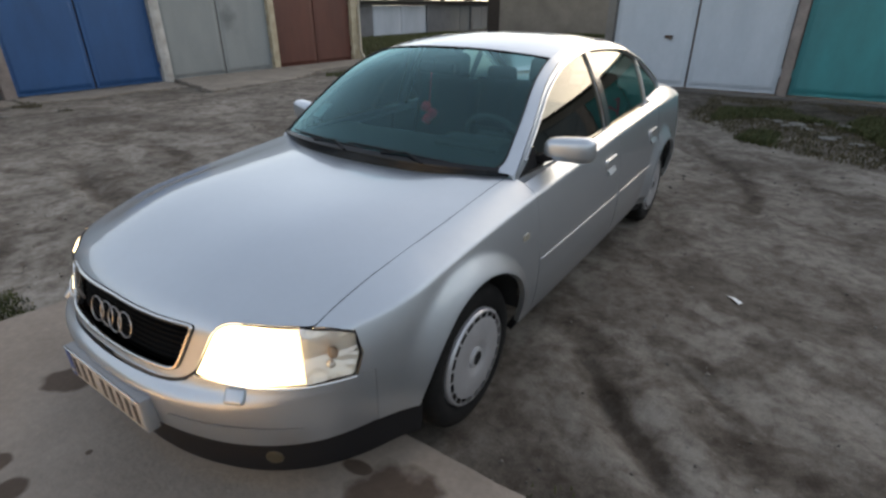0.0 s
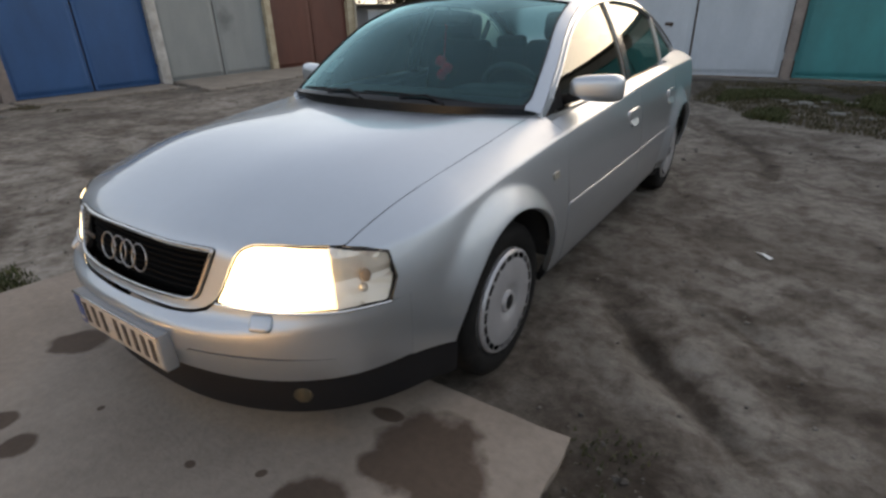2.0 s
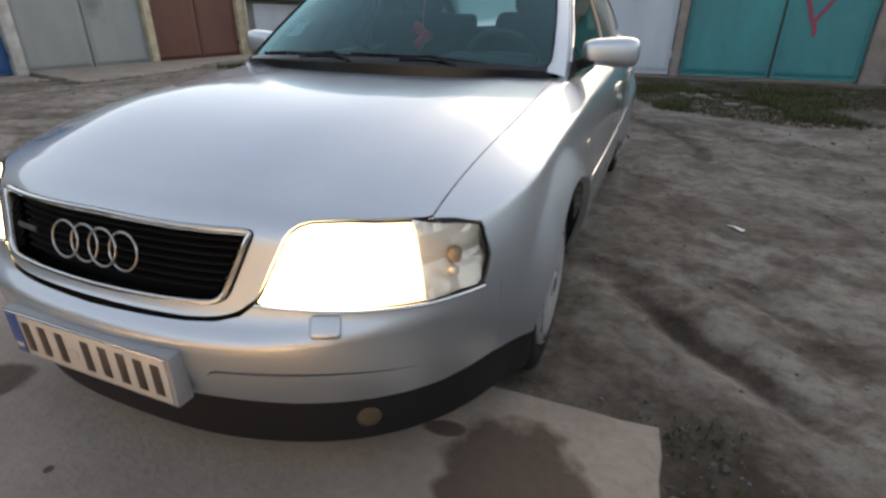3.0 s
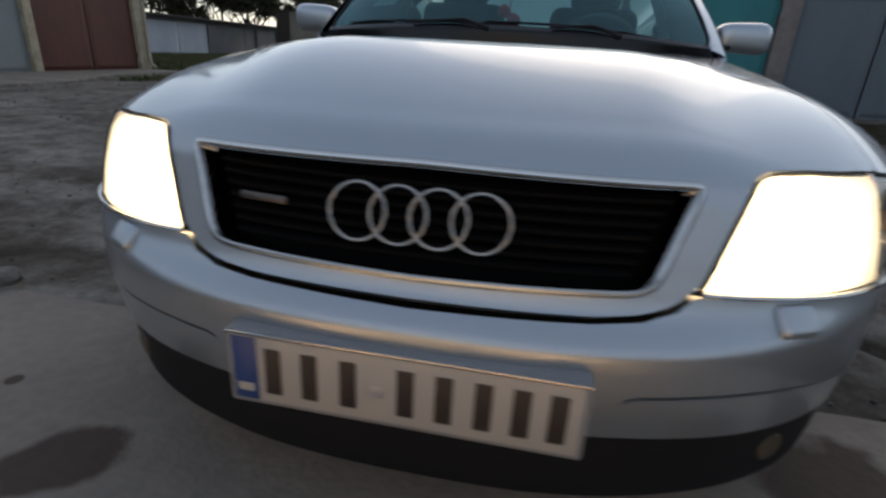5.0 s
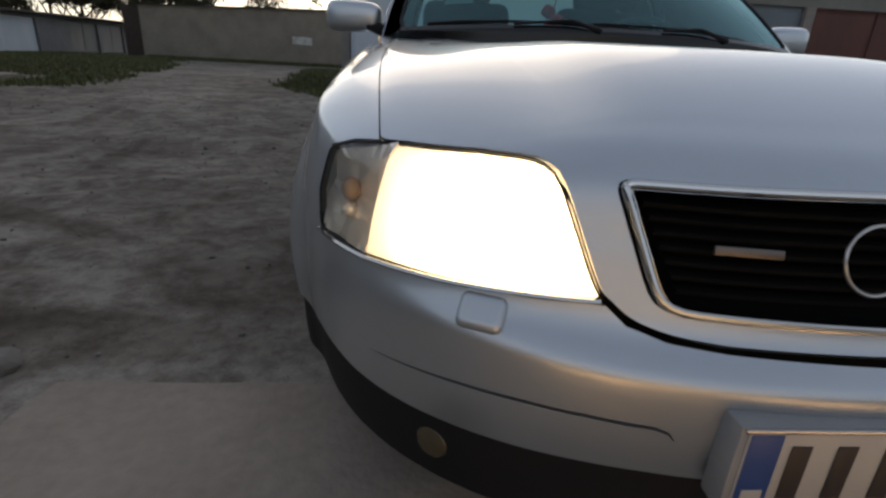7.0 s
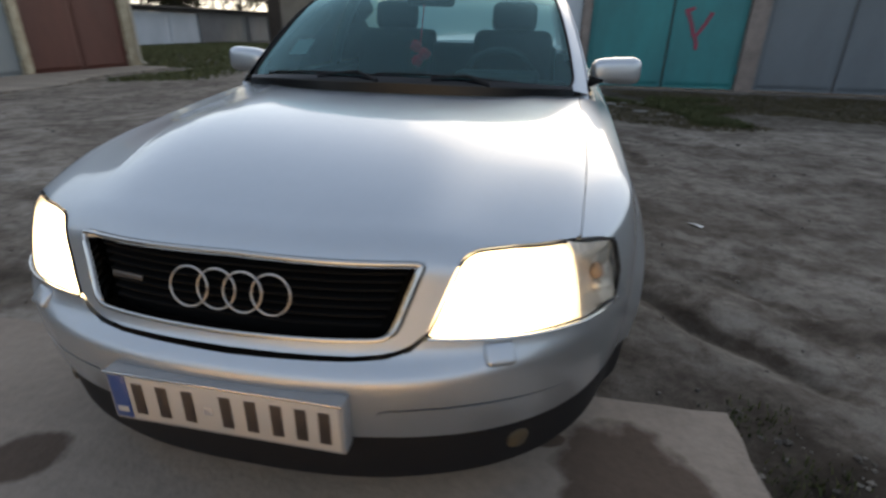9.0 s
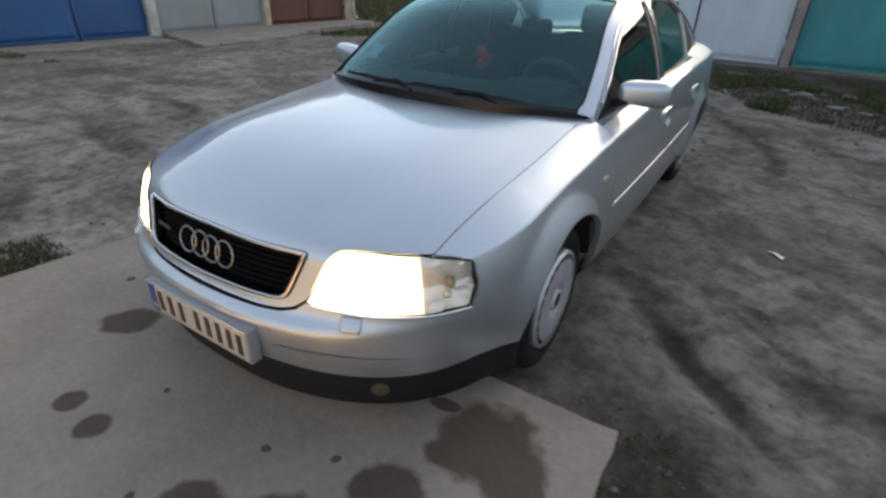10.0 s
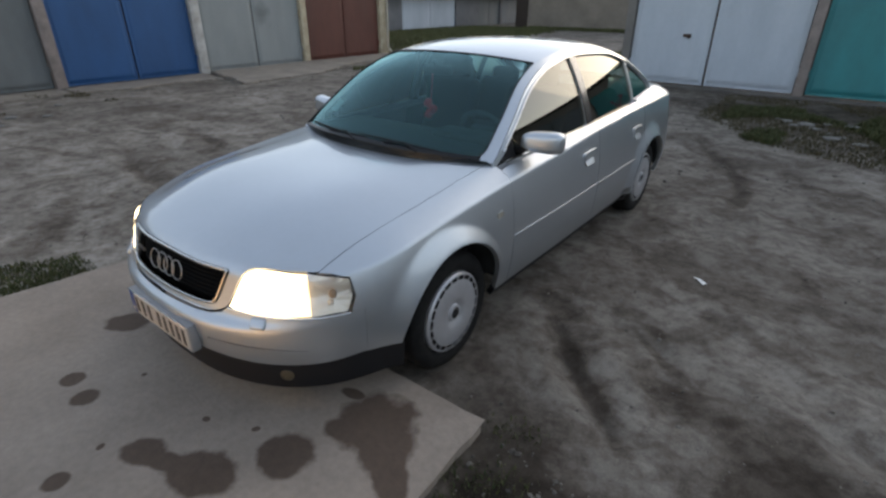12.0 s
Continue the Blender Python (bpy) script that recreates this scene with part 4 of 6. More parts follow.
def arch(yc, zc, r, a0, a1, n=28):
    """Flat points along a wheel arch, by angle from straight back, anticlockwise."""
    return [at_yz(yc + r * math.cos(radians(a)), zc + r * math.sin(radians(a))) for a in frange(a0, a1, n)]


WHEEL_F, WHEEL_R, AXLE_Z, ARCH_R, ARCH_F = 0.93, 3.70, 0.31, 0.375, 0.905

# ---------------------------------------------------------------- car
car = thing("car", "silver four-door saloon car with lit headlights, standing on dirt", "car", (0, 2.2, 0))

# headlamp opening, hood seam
LAMP = [at_xz(0.403, 0.612), at_xz(0.60, 0.604), at_xz(0.72, 0.600), at_yz(0.315, 0.602), at_yz(0.345, 0.665), at_yz(0.350, 0.737), at_xz(0.745, 0.757), at_xz(0.66, 0.768), at_xz(0.56, 0.773), at_xz(0.467, 0.774)]
LAMP_R = rounded(LAMP, [0.012, 0, 0, 0.02, 0.0, 0.015, 0, 0, 0, 0.055])
seam_q = at_xz(0.700, 0.762)[0]
DOOR_Y0 = 1.415


def mirror_loop(loop):
    return [(-a, b) for a, b in loop][::-1]


# hood: nose round the grille, and the bonnet above
def lamp_top(q):
    """Height of the lamp's upper edge along the outline."""
    pts = [LAMP[9], LAMP[8], LAMP[7], LAMP[6], LAMP[5]]
    return float(np.interp(q, [p[0] for p in pts], [p[1] for p in pts]))


hood_half = [at_xz(0.26, 0.577), at_xz(0.325, 0.581), at_xz(0.368, 0.592), at_xz(0.393, 0.612)]
seam_b = lamp_top(seam_q) + 0.007


def seam_x(y):
    """The hood's side seam in plan: nearly straight back to the windscreen."""
    t = min(max((y - 0.25) / 1.15, 0), 1)
    return 0.700 + 0.020 * t + 0.020 * math.sin(math.pi * t)


def top_b(q):
    """Where the side skin ends and the bonnet begins."""
    a = abs(q)
    if a <= seam_q:
        t = smooth01(0.40 * seam_q, seam_q, a)
        edge_b = BV * (1 - t) + seam_b * t
        return max(edge_b, lamp_top(a) + 0.0075) if a > LAMP[9][0] else edge_b
    lo, hi = seam_b * 0.8, BV
    for _ in range(24):
        mid = (lo + hi) / 2
        p = body(a, mid)
        lo, hi = (mid, hi) if p.x > seam_x(p.y) else (lo, mid)
    return lo


lamp_edge = shrink(LAMP_R, -0.005)
hood_half += [lamp_edge[0]] + lamp_edge[:-6:-1] + [p for p in lamp_edge[-6:-8:-1] if p[0] < seam_q - 0.03] + [(q, top_b(q)) for q in frange(seam_q - 0.004, 0.0, 64)[:-1]]
hood_loop = [(0.0, at_xz(0.0, 0.575)[1])] + rounded(hood_half, [0, 0.03, 0.025, 0.015] + [0] * (len(hood_half) - 4)) + [(0.0, BV)]
hood_loop = hood_loop + [(-a, b) for a, b in hood_loop[::-1] if a > 1e-6]
GRILLE_IN = rounded([at_xz(-0.338, 0.604), at_xz(0.0, 0.598), at_xz(0.338, 0.604), at_xz(0.400, 0.760), at_xz(0.0, 0.766), at_xz(-0.400, 0.760)], [0.045, 0, 0.045, 0.034, 0, 0.034])
nose_shell = sheet(hood_loop, [GRILLE_IN], body, 0.02, 0.02, 1, lambda q, b: b > top_b(q) - 0.002)
q_back = at_yz(1.40, 0.5)[0]


def seam_at(w):
    """A point of the seam by its share of the way from lamp to windscreen."""
    q = (seam_q - 0.004) + w * (q_back - seam_q + 0.002)
    return body(q, top_b(q))


SEAM = [seam_at(i / 60) for i in range(61)]
seam_fit = np.polyfit([p.y for p in SEAM], [p.z for p in SEAM], 4)
for i, p in enumerate(SEAM):  # an even sweep from lamp to windscreen
    p.z += (float(np.polyval(seam_fit, p.y)) - p.z) * smooth01(0, 6, i)


def hood_front(u):
    q = u * (seam_q - 0.004)
    return body(q, top_b(q))


def hood_side(sg, w):
    k = min(max(w, 0), 1) * 60
    i = min(int(k), 59)
    p = SEAM[i].lerp(SEAM[i + 1], k - i)
    return Vector((sg * p.x, p.y, p.z))


def hood_rear(u):
    e = SEAM[60]
    return Vector((u * e.x, e.y - 0.192 * (1 - abs(u) ** 2.6), e.z + 0.004 * (1 - u * u)))


def ridge_u(w):
    """Where the bonnet's pressed crease runs, from the grille's corner to the windscreen."""
    return 0.605 + 0.165 * w


def hood_top(u, w):
    """The bonnet between its seams: u across (-1 to 1), w from the lip (0) to the windscreen (1)."""
    s = (u + 1) / 2
    ruled_w = (1 - w) * hood_front(u) + w * hood_rear(u)
    ruled_u = (1 - s) * hood_side(-1, w) + s * hood_side(1, w)
    bil = (1 - w) * ((1 - s) * hood_front(-1) + s * hood_front(1)) + w * ((1 - s) * hood_rear(-1) + s * hood_rear(1))
    p = ruled_w + ruled_u - bil
    v = min(max(w, 0), 1)
    edge_k = abs(u) ** 4
    bulge = 0.368 * v * (1 - v) ** 2 + 0.042 * v * v * (1 - v)
    p.z = ruled_w.z + edge_k * (ruled_u.z - bil.z) + (1 - edge_k) * bulge
    p.z += 0.0035 * math.exp(-((abs(u) - ridge_u(w)) / 0.10) ** 2) * smooth01(0.05, 0.4, w)
    return p


def lifted(d):
    def f(q, b):
        e = 1e-3
        p = body(q, b)
        n = (body(q + e, b) - body(q - e, b)).cross(body(q, b + e) - body(q, b - e)).normalized()
        return p + n * d
    return f


def skin_normal(q, b):
    e = 1e-3
    return (body(q + e, b) - body(q - e, b)).cross(body(q, b + e) - body(q, b - e)).normalized()


us, ws = frange(-1, 1, 300), frange(0, 1, 50)
P, F, N = grid(hood_top, us, ws)
for i, u in enumerate(us):
    P[i * len(ws)] = hood_front(u)
edge_n = [skin_normal(u * (seam_q - 0.004), top_b(u * (seam_q - 0.004)) - 0.004) for u in us]
side_n = [skin_normal(q, top_b(q) - 0.004) for q in [seam_q + w * (q_back - seam_q) for w in ws]]
for i, u in enumerate(us):  # the bonnet runs on smoothly from the nose and the wings
    for j, w in enumerate(ws):
        n = N[i * len(ws) + j]
        kf, ks = 1 - smooth01(0, 0.12, w), 0.8 * (1 - smooth01(0, 0.22, 1 - abs(u)))
        sn = Vector((math.copysign(side_n[j].x, u), side_n[j].y, side_n[j].z))
        N[i * len(ws) + j] = (n * (1 - kf) * (1 - ks) + edge_n[i] * kf + sn * ks * (1 - kf)).normalized()
field = np.array([tuple(n) for n in N]).reshape(len(us), len(ws), 3)
for _ in range(250):  # even out the shading of the pressed sheet
    field[1:-1, 1:-1] = (field[:-2, 1:-1] + field[2:, 1:-1] + field[1:-1, :-2] + field[1:-1, 2:]) / 4
    field[1:-1, -1] = field[1:-1, -2]
calm = int(0.66 * (len(ws) - 1))
for j in range(calm, len(ws)):  # the sheet stays even up to the windscreen
    field[:, j] += (field[:, calm] - field[:, j]) * 0.9 * smooth01(calm, calm + 8, j)
N = [Vector(v).normalized() for v in field.reshape(-1, 3)]
for i, u in enumerate(us):  # the two soft creases that run to the windscreen
    for j, w in enumerate(ws):
        c = abs(u) - ridge_u(w)
        step = 0.5 + 0.5 * math.tanh(c / 0.007)
        lean = 0.11 * step * (1 - smooth01(0, 0.30, c)) - 0.11 * (1 - step) * math.exp(min(c, 0) / 0.09)
        N[i * len(ws) + j] = (N[i * len(ws) + j] + Vector((math.copysign(lean, u) * smooth01(0.0, 0.12, w), 0, 0))).normalized()
fine = frange(0, 1, 220)
P, N2 = [], []
for i, u in enumerate(us):
    for w in fine:
        k = w * (len(ws) - 1)
        j = min(int(k), len(ws) - 2)
        P.append(hood_front(u) if w == 0 else hood_top(u, w))
        N2.append(N[i * len(ws) + j].lerp(N[i * len(ws) + j + 1], k - j).normalized())
m = len(fine)
F = [(i * m + j, (i + 1) * m + j, (i + 1) * m + j + 1, i * m + j + 1) for i in range(len(us) - 1) for j in range(m - 1)]
hood_shell = (P, F, N2)
hood = shell("hood", join(nose_shell, hood_shell), PAINT, car)

# front bumper, with a slot on each side for the shadow line under its overhang
end_q = at_yz(0.372, 0.5)[0]
bump_half = [at_xz(0.26, 0.5690), at_xz(0.329, 0.5730), at_xz(0.376, 0.5845), at_xz(0.400, 0.6050), at_xz(0.60, 0.599), at_xz(0.72, 0.596), at_yz(0.31, 0.597), (end_q, b_at(end_q, 0.600))]
low_z = pchip([0, 0.3, 0.55, 0.8, 1.0], [0.388, 0.386, 0.376, 0.372, 0.39])
bump_low = [(q, b_at(q, low_z(abs(q)))) for q in frange(0, end_q, 12)]
bump_loop = bump_low[::1] + [(end_q, b_at(end_q, 0.600))] + bump_half[:-1][::-1] + [(0.0, at_xz(0.0, 0.5645)[1])]
bump_loop = bump_loop + [(-a, b) for a, b in bump_loop[::-1] if a > 1e-6]
slot_mid = [(0.312, 0.452), (0.320, 0.463), (0.338, 0.4685), (0.42, 0.4685), (0.50, 0.4670), (0.58, 0.462), (0.66, 0.453), (0.71, 0.446)]
slot_half = [0.0006, 0.0022, 0.0028, 0.0028, 0.0028, 0.0024, 0.0014, 0.0005]
slot = [at_xz(x, z - h) for (x, z), h in zip(slot_mid, slot_half)] + [at_xz(x, z + h) for (x, z), h in list(zip(slot_mid, slot_half))[::-1]]
bumper = shell("front_bumper", sheet(bump_loop, [slot, mirror_loop(slot)], body, 0.022, 0.03, rows=[BV * (0.36 + 0.0105 * k) for k in range(11)]), PAINT, car)
# black strip behind each slot draws the overhang's shade as a dark line
for sg in (1, -1):
    shell("bumper_shade_strip", sheet(shrink(slot, -0.004), [], lifted(-0.005), 0.022, 0.004, sg), BLACK, bumper, "black strip for the shadow line under the bumper's overhang")


def lip(q, b):
    """The lower spoiler: just inside the bumper's edge, leaning in less than the bumper does."""
    p, c = body(q, b), body(q, b_at(q, 0.385))
    d = Vector((p.x, p.y - 1.0, 0)).normalized() * 0.012
    k = 0.35 if p.z < c.z else 1.0
    return Vector((c.x + (p.x - c.x) * k, c.y + (p.y - c.y) * k, p.z)) - d


lip_q = at_yz(0.535, 0.3)[0]
lip_low = [(q, b_at(q, 0.235)) for q in frange(-lip_q, lip_q, 40)]
lip_top = [(q, b_at(q, low_z(abs(q)) + 0.012) if abs(q) < end_q else b_at(q, 0.372)) for q in frange(lip_q, -lip_q, 40)]
shell("front_spoiler", sheet(lip_low + lip_top, [], lip, 0.035, 0.05), BLACK, car, "black plastic lower spoiler")

# fenders, sills, doors, quarter panels
CREASE_ROWS = [BV * (CREASE_T + 0.0045 * k) for k in range(-6, 8)]
fend = [(end_q + 0.0013, b_at(end_q, 0.385))]
fend += arch(ARCH_F, 0.305, 0.392, 170, 0)
fend += [at_yz(1.315, 0.27), (at_yz(DOOR_Y0, 0.27)[0], b_at(at_yz(DOOR_Y0, 0.27)[0], 0.27)), at_yz(DOOR_Y0, 0.60), at_yz(DOOR_Y0 + 0.005, 0.80), (q_back + 0.012, top_b(q_back) - 0.0032)]
fend += [(q, top_b(q) - 0.0032) for q in frange(q_back, seam_q + 0.012, 26)]
fend += [(q, lamp_top(q) + 0.006) for q in frange(seam_q + 0.004, LAMP[5][0] - 0.003, 4)]
fend += [(LAMP[4][0] + 0.006, LAMP[4][1]), (LAMP[3][0] + 0.008, LAMP[3][1] - 0.004), (end_q + 0.0013, b_at(end_q, 0.600))]
for sg in (1, -1):
    shell("fender", sheet(fend, [], body, 0.016, 0.025, sg, rows=CREASE_ROWS), PAINT, car)

SILL_T = 0.885 * BV


def side_loop(y0, y1, low, top_b=SILL_T):
    a, b = at_yz(y0, 0.5)[0], at_yz(y1, 0.5)[0]
    return [(a, b_at(a, low)), (b, b_at(b, low)), (b, top_b), (a, top_b)]


door_f = side_loop(DOOR_Y0 + 0.005, 2.540, 0.275)
rear_arch = [p for p in arch(WHEEL_R, AXLE_Z, ARCH_R + 0.03, 160, 118, 8)][::-1]
rd0, rd1 = at_yz(2.546, 0.5)[0], at_yz(3.47, 0.8)[0]
door_r = [(rd0, b_at(rd0, 0.275)), (at_yz(3.335, 0.275)[0], b_at(at_yz(3.335, 0.275)[0], 0.275))] + rear_arch[::-1] + [(rd1, b_at(rd1, 0.70)), (rd1, SILL_T), (rd0, SILL_T)]
quart = [at_yz(3.342, 0.275)] + arch(WHEEL_R, AXLE_Z, ARCH_R, 174, 4)
qe = at_yz(4.30, 0.5)[0]
quart += [(at_yz(4.07, 0.30)[0], b_at(at_yz(4.07, 0.30)[0], 0.28)), (qe, b_at(qe, 0.28)), (qe, BV), (rd1 + 0.006, BV), (rd1 + 0.006, b_at(rd1, 0.70))]
quart += arch(WHEEL_R, AXLE_Z, ARCH_R + 0.024, 118, 160, 8)
sill = side_loop(1.33, 3.335, 0.205, b_at(at_yz(2.3, 0.27)[0], 0.27))
tail_q = float(plan_q[-1])
handle_shape = [(0.0, -0.012), (0.19, -0.012), (0.19, 0.024), (0.0, 0.024)]
doors = []
for sg in (1, -1):
    fd = shell("front_door", sheet(door_f, [], body, 0.03, 0.025, sg, rows=CREASE_ROWS), PAINT, car)
    rd = shell("rear_door", sheet(door_r, [], body, 0.03, 0.025, sg, rows=CREASE_ROWS), PAINT, car)
    doors.append((sg, fd, rd))
    shell("quarter_panel", sheet(quart, [], body, 0.03, 0.025, sg, rows=CREASE_ROWS), PAINT, car)
    shell("sill", sheet(sill, [], lambda q, b: body(q, b) - Vector((0.012, 0, 0)), 0.06, 0.03, sg), BLACK, car, "black plastic side sill")
    tail = [(qe + 0.004, b_at(qe, 0.28)), (tail_q, b_at(tail_q, 0.28)), (tail_q, BV), (qe + 0.004, BV)]
    shell("tail_panel", sheet(tail, [], body, 0.06, 0.025, sg), PAINT, car)
    # rub strips with a bright edge, door handles, side marker
    for name, y0, y1, par in (("rub_strip", 1.43, 2.53, fd), ("rub_strip", 2.555, 3.33, rd)):
        a, b = at_yz(y0, 0.5)[0], at_yz(y1, 0.5)[0]
        zb = b_at(a, 0.525)
        strip = rounded([(a, zb), (b, zb), (b, zb + 0.045), (a, zb + 0.045)], 0.008, 3)
        ob = shell(name, sheet(strip, [], lambda q, bb: body(q, bb) + Vector((0.0018, 0, 0)), 0.04, 0.006, sg), PAINT, par)
        lineb = [(a + 0.004, zb + 0.038), (b - 0.004, zb + 0.038), (b - 0.004, zb + 0.043), (a + 0.004, zb + 0.043)]
        shell("bright_edge", sheet(lineb, [], lambda q, bb: body(q, bb) + Vector((0.0030 - 0.06 * (bb - zb - 0.0405), 0, 0)), 0.04, 0.003, sg), CAP, ob, "thin bright strip")
    for yh, par in ((2.28, fd), (3.21, rd)):
        a, zb = at_yz(yh, 0.8)[0], b_at(at_yz(yh, 0.8)[0], 0.80)
        loop = rounded([(a + u, zb + v) for u, v in handle_shape], 0.012)
        h = shell("door_handle", sheet(loop, [], lambda q, bb: body(q, bb) + Vector((0.011, 0, 0)), 0.015, 0.012, sg), PAINT, par)
        cup = rounded([(a + 0.02, zb - 0.042), (a + 0.14, zb - 0.042), (a + 0.14, zb - 0.008), (a + 0.02, zb - 0.008)], 0.016)
        shell("handle_recess", sheet(cup, [], lambda q, bb: body(q, bb) + Vector((0.012 - 0.55 * (bb - zb + 0.03), 0, 0)), 0.01, 0.01, sg), PAINT, par)
    a, zb = at_yz(1.262, 0.729)[0], b_at(at_yz(1.262, 0.729)[0], 0.716)
    mk = rounded([(a, zb), (a + 0.05, zb), (a + 0.05, zb + 0.026), (a, zb + 0.026)], 0.006)
    shell("side_marker", sheet(mk, [], lambda q, bb: body(q, bb) + Vector((0.006, 0, 0)), 0.012, 0.012, sg), DIRTYLENS, car, "clear side indicator lamp")

# ---------------------------------------------------------------- greenhouse
rail_y = pchip([0, 0.15, 0.3, 0.42, 0.55, 0.7, 0.82, 0.92, 1.0], [1.40, 1.64, 1.92, 2.22, 2.62, 3.10, 3.48, 3.80, 4.06])
rail_z = pchip([0, 0.15, 0.3, 0.42, 0.55, 0.7, 0.82, 0.92, 1.0], [0.945, 1.115, 1.285, 1.375, 1.415, 1.395, 1.31, 1.17, 1.03])


def pane_x(y, z):
    """Half width of the greenhouse side."""
    return 0.802 - 0.25 * (z - 0.95) - 0.42 * (z - 0.95) ** 2 - 0.035 * ((y - 2.6) / 1.2) ** 2


def pane(y, z):
    return Vector((pane_x(y, z), y, z))


bow = pchip([0, 0.42, 0.55, 0.82, 1.0], [-0.20, -0.12, 0.0, 0.08, 0.20])
crown = pchip([0, 0.2, 0.42, 0.6, 0.82, 1.0], [0.03, 0.045, 0.05, 0.048, 0.05, 0.03])


def canopy(u, r):
    """Windscreen, roof and rear window: u across, r along the roof rail."""
    y, z = rail_y(r), rail_z(r)
    x = pane_x(y, z) - 0.004
    k = 1 - abs(u) ** 2.3
    return Vector((x * u, y + bow(r) * k, z + crown(r) * k + 0.012 * min(1.0, (1 - abs(u)) / 0.06)))


WS_T, RW_T = 0.385, 0.80
shell("windscreen", grid(canopy, frange(-0.925, 0.925, 40), frange(0.0, WS_T, 20)), GLASS, car, "tinted windscreen glass")
shell("roof", grid(canopy, frange(-1, 1, 48), frange(WS_T + 0.004, RW_T, 24)), PAINT, car)
shell("rear_window", grid(canopy, frange(-0.9, 0.9, 24), frange(RW_T + 0.004, 0.99, 12)), REARCLEAR, car, "green tinted rear window")


def screen_edge(r):
    """Share of the half width where the glass ends: its lower corner is rounded."""
    k = max(0.0, 1 - r / 0.045)
    return 0.93 - 0.075 * (1 - math.sqrt(max(0.0, 1 - k * k)))


def pillar(v, r):
    u = screen_edge(r) + (1 - screen_edge(r)) * abs(v)
    return canopy(math.copysign(u, v), r) + Vector((0, -0.002, 0.0035))


for sg in (1, -1):
    along = [0.045 * (k / 10) ** 2 for k in range(10)] + frange(0.045, WS_T + 0.004, 22)
    shell("a_pillar", grid(pillar, [sg * v for v in (0.0001, 0.12, 0.3, 0.5, 0.75, 1.0)], along, sg), PAINT, car)
    shell("c_pillar", grid(canopy, [sg * v for v in frange(0.90, 1.0, 4)], frange(RW_T, 0.99, 12), sg), PAINT, car)
edge = [canopy(u, WS_T + 0.001) + Vector((0, -0.002, 0.001)) for u in frange(-0.93, 0.93, 30)]
part("screen_seal", tube(edge, 0.006, sides=6), BLACK, car, "black rubber windscreen seal")
for sg in (1, -1):
    part("screen_seal", tube([canopy(sg * (screen_edge(r) - 0.002), r) + Vector((0, 0, 0.001)) for r in [0.045 * (k / 10) ** 2 for k in range(10)] + frange(0.045, WS_T, 16)], 0.006, sides=6), BLACK, car, "black rubber windscreen seal")

# side frames with window openings
def rail_zy(y):
    rs = frange(0, 1, 120)
    return float(np.interp(y, [rail_y(r) for r in rs], [rail_z(r) for r in rs]))


def belt(y):
    return 0.945 + 0.018 * (y - 1.4)


def win(y0, y1, drop, n=14):
    top = [(y, max(rail_zy(y) - drop, belt(y) + 0.012)) for y in frange(y1, y0, n)]
    return [(y0, belt(y0)), (y1, belt(y1))] + top


w_front = win(1.54, 2.515, 0.029)
w_rear = win(2.592, 3.45, 0.029)
w_small = win(3.475, 3.92, 0.036)
frame_loop = [(1.40, belt(1.40) - 0.06), (3.98, belt(3.98) - 0.04)] + [(y, rail_zy(y) + 0.002) for y in frange(4.0, 1.40, 60)]
for sg, fd, rd in doors:
    holes = [rounded(w, 0.02, 3) for w in (w_front, w_rear, w_small)]
    shell("side_frame", sheet(frame_loop, holes, pane, 0.035, 0.03, sg), PAINT, car)
    for w, m, par in ((w_front, REARGLASS, fd), (w_rear, REARGLASS, rd), (w_small, REARGLASS, car)):
        shell("side_window", sheet(shrink(w, -0.01), [], lambda y, z: pane(y, z) - Vector((0.012, 0, 0)), 0.06, 0.004, sg), m, par, "tinted side window")
    bp = [(2.511, belt(2.5)), (2.596, belt(2.6)), (2.596, rail_zy(2.58) - 0.030), (2.511, rail_zy(2.55) - 0.030)]
    shell("b_pillar_cover", sheet(bp, [], lambda y, z: pane(y, z) + Vector((0.003, 0, 0)), 0.05, 0.006, sg), PIANO, car, "dark glossy pillar cover")
    def mx(p):
        return Vector((p.x * sg, p.y, p.z))
    top_line = [mx(pane(y, max(rail_zy(y) - 0.024, belt(y) + 0.004)) + Vector((0.004, 0, 0))) for y in frange(1.50, 3.92, 50)]
    part("window_trim", tube(top_line, 0.006, sides=6), CHROME, car, "bright window trim")
    low_line = [mx(pane(y, belt(y) - 0.004) + Vector((0.006, 0, 0))) for y in frange(1.50, 3.92, 30)]
    part("window_trim", tube(low_line, 0.008, sides=6), CHROME, car, "bright window trim")

# boot lid and rear deck
boot_q0 = q_at_y(3.55)


def boot(u, w):
    p = body(boot_q0 + w * (tail_q * 0.992 - boot_q0), BV)
    return Vector((u * p.x, p.y + 0.04 * w * (1 - u * u), p.z + 0.035 * (1 - u * u) * (1 - 0.5 * w)))


shell("boot_lid", grid(boot, frange(-1, 1, 24), frange(0, 1, 26), -1), PAINT, car)

# dark inner tub that closes the gaps
bm = box((0, 2.3, 0.42), (1.46, 4.2, 0.40), 0.08)
part("underbody", bm, SHADOW, car, "black underbody")
bm = box((0, 0.62, 0.62), (1.20, 0.95, 0.16), 0.05)
part("engine_bay", bm, SHADOW, car, "black engine bay liner")

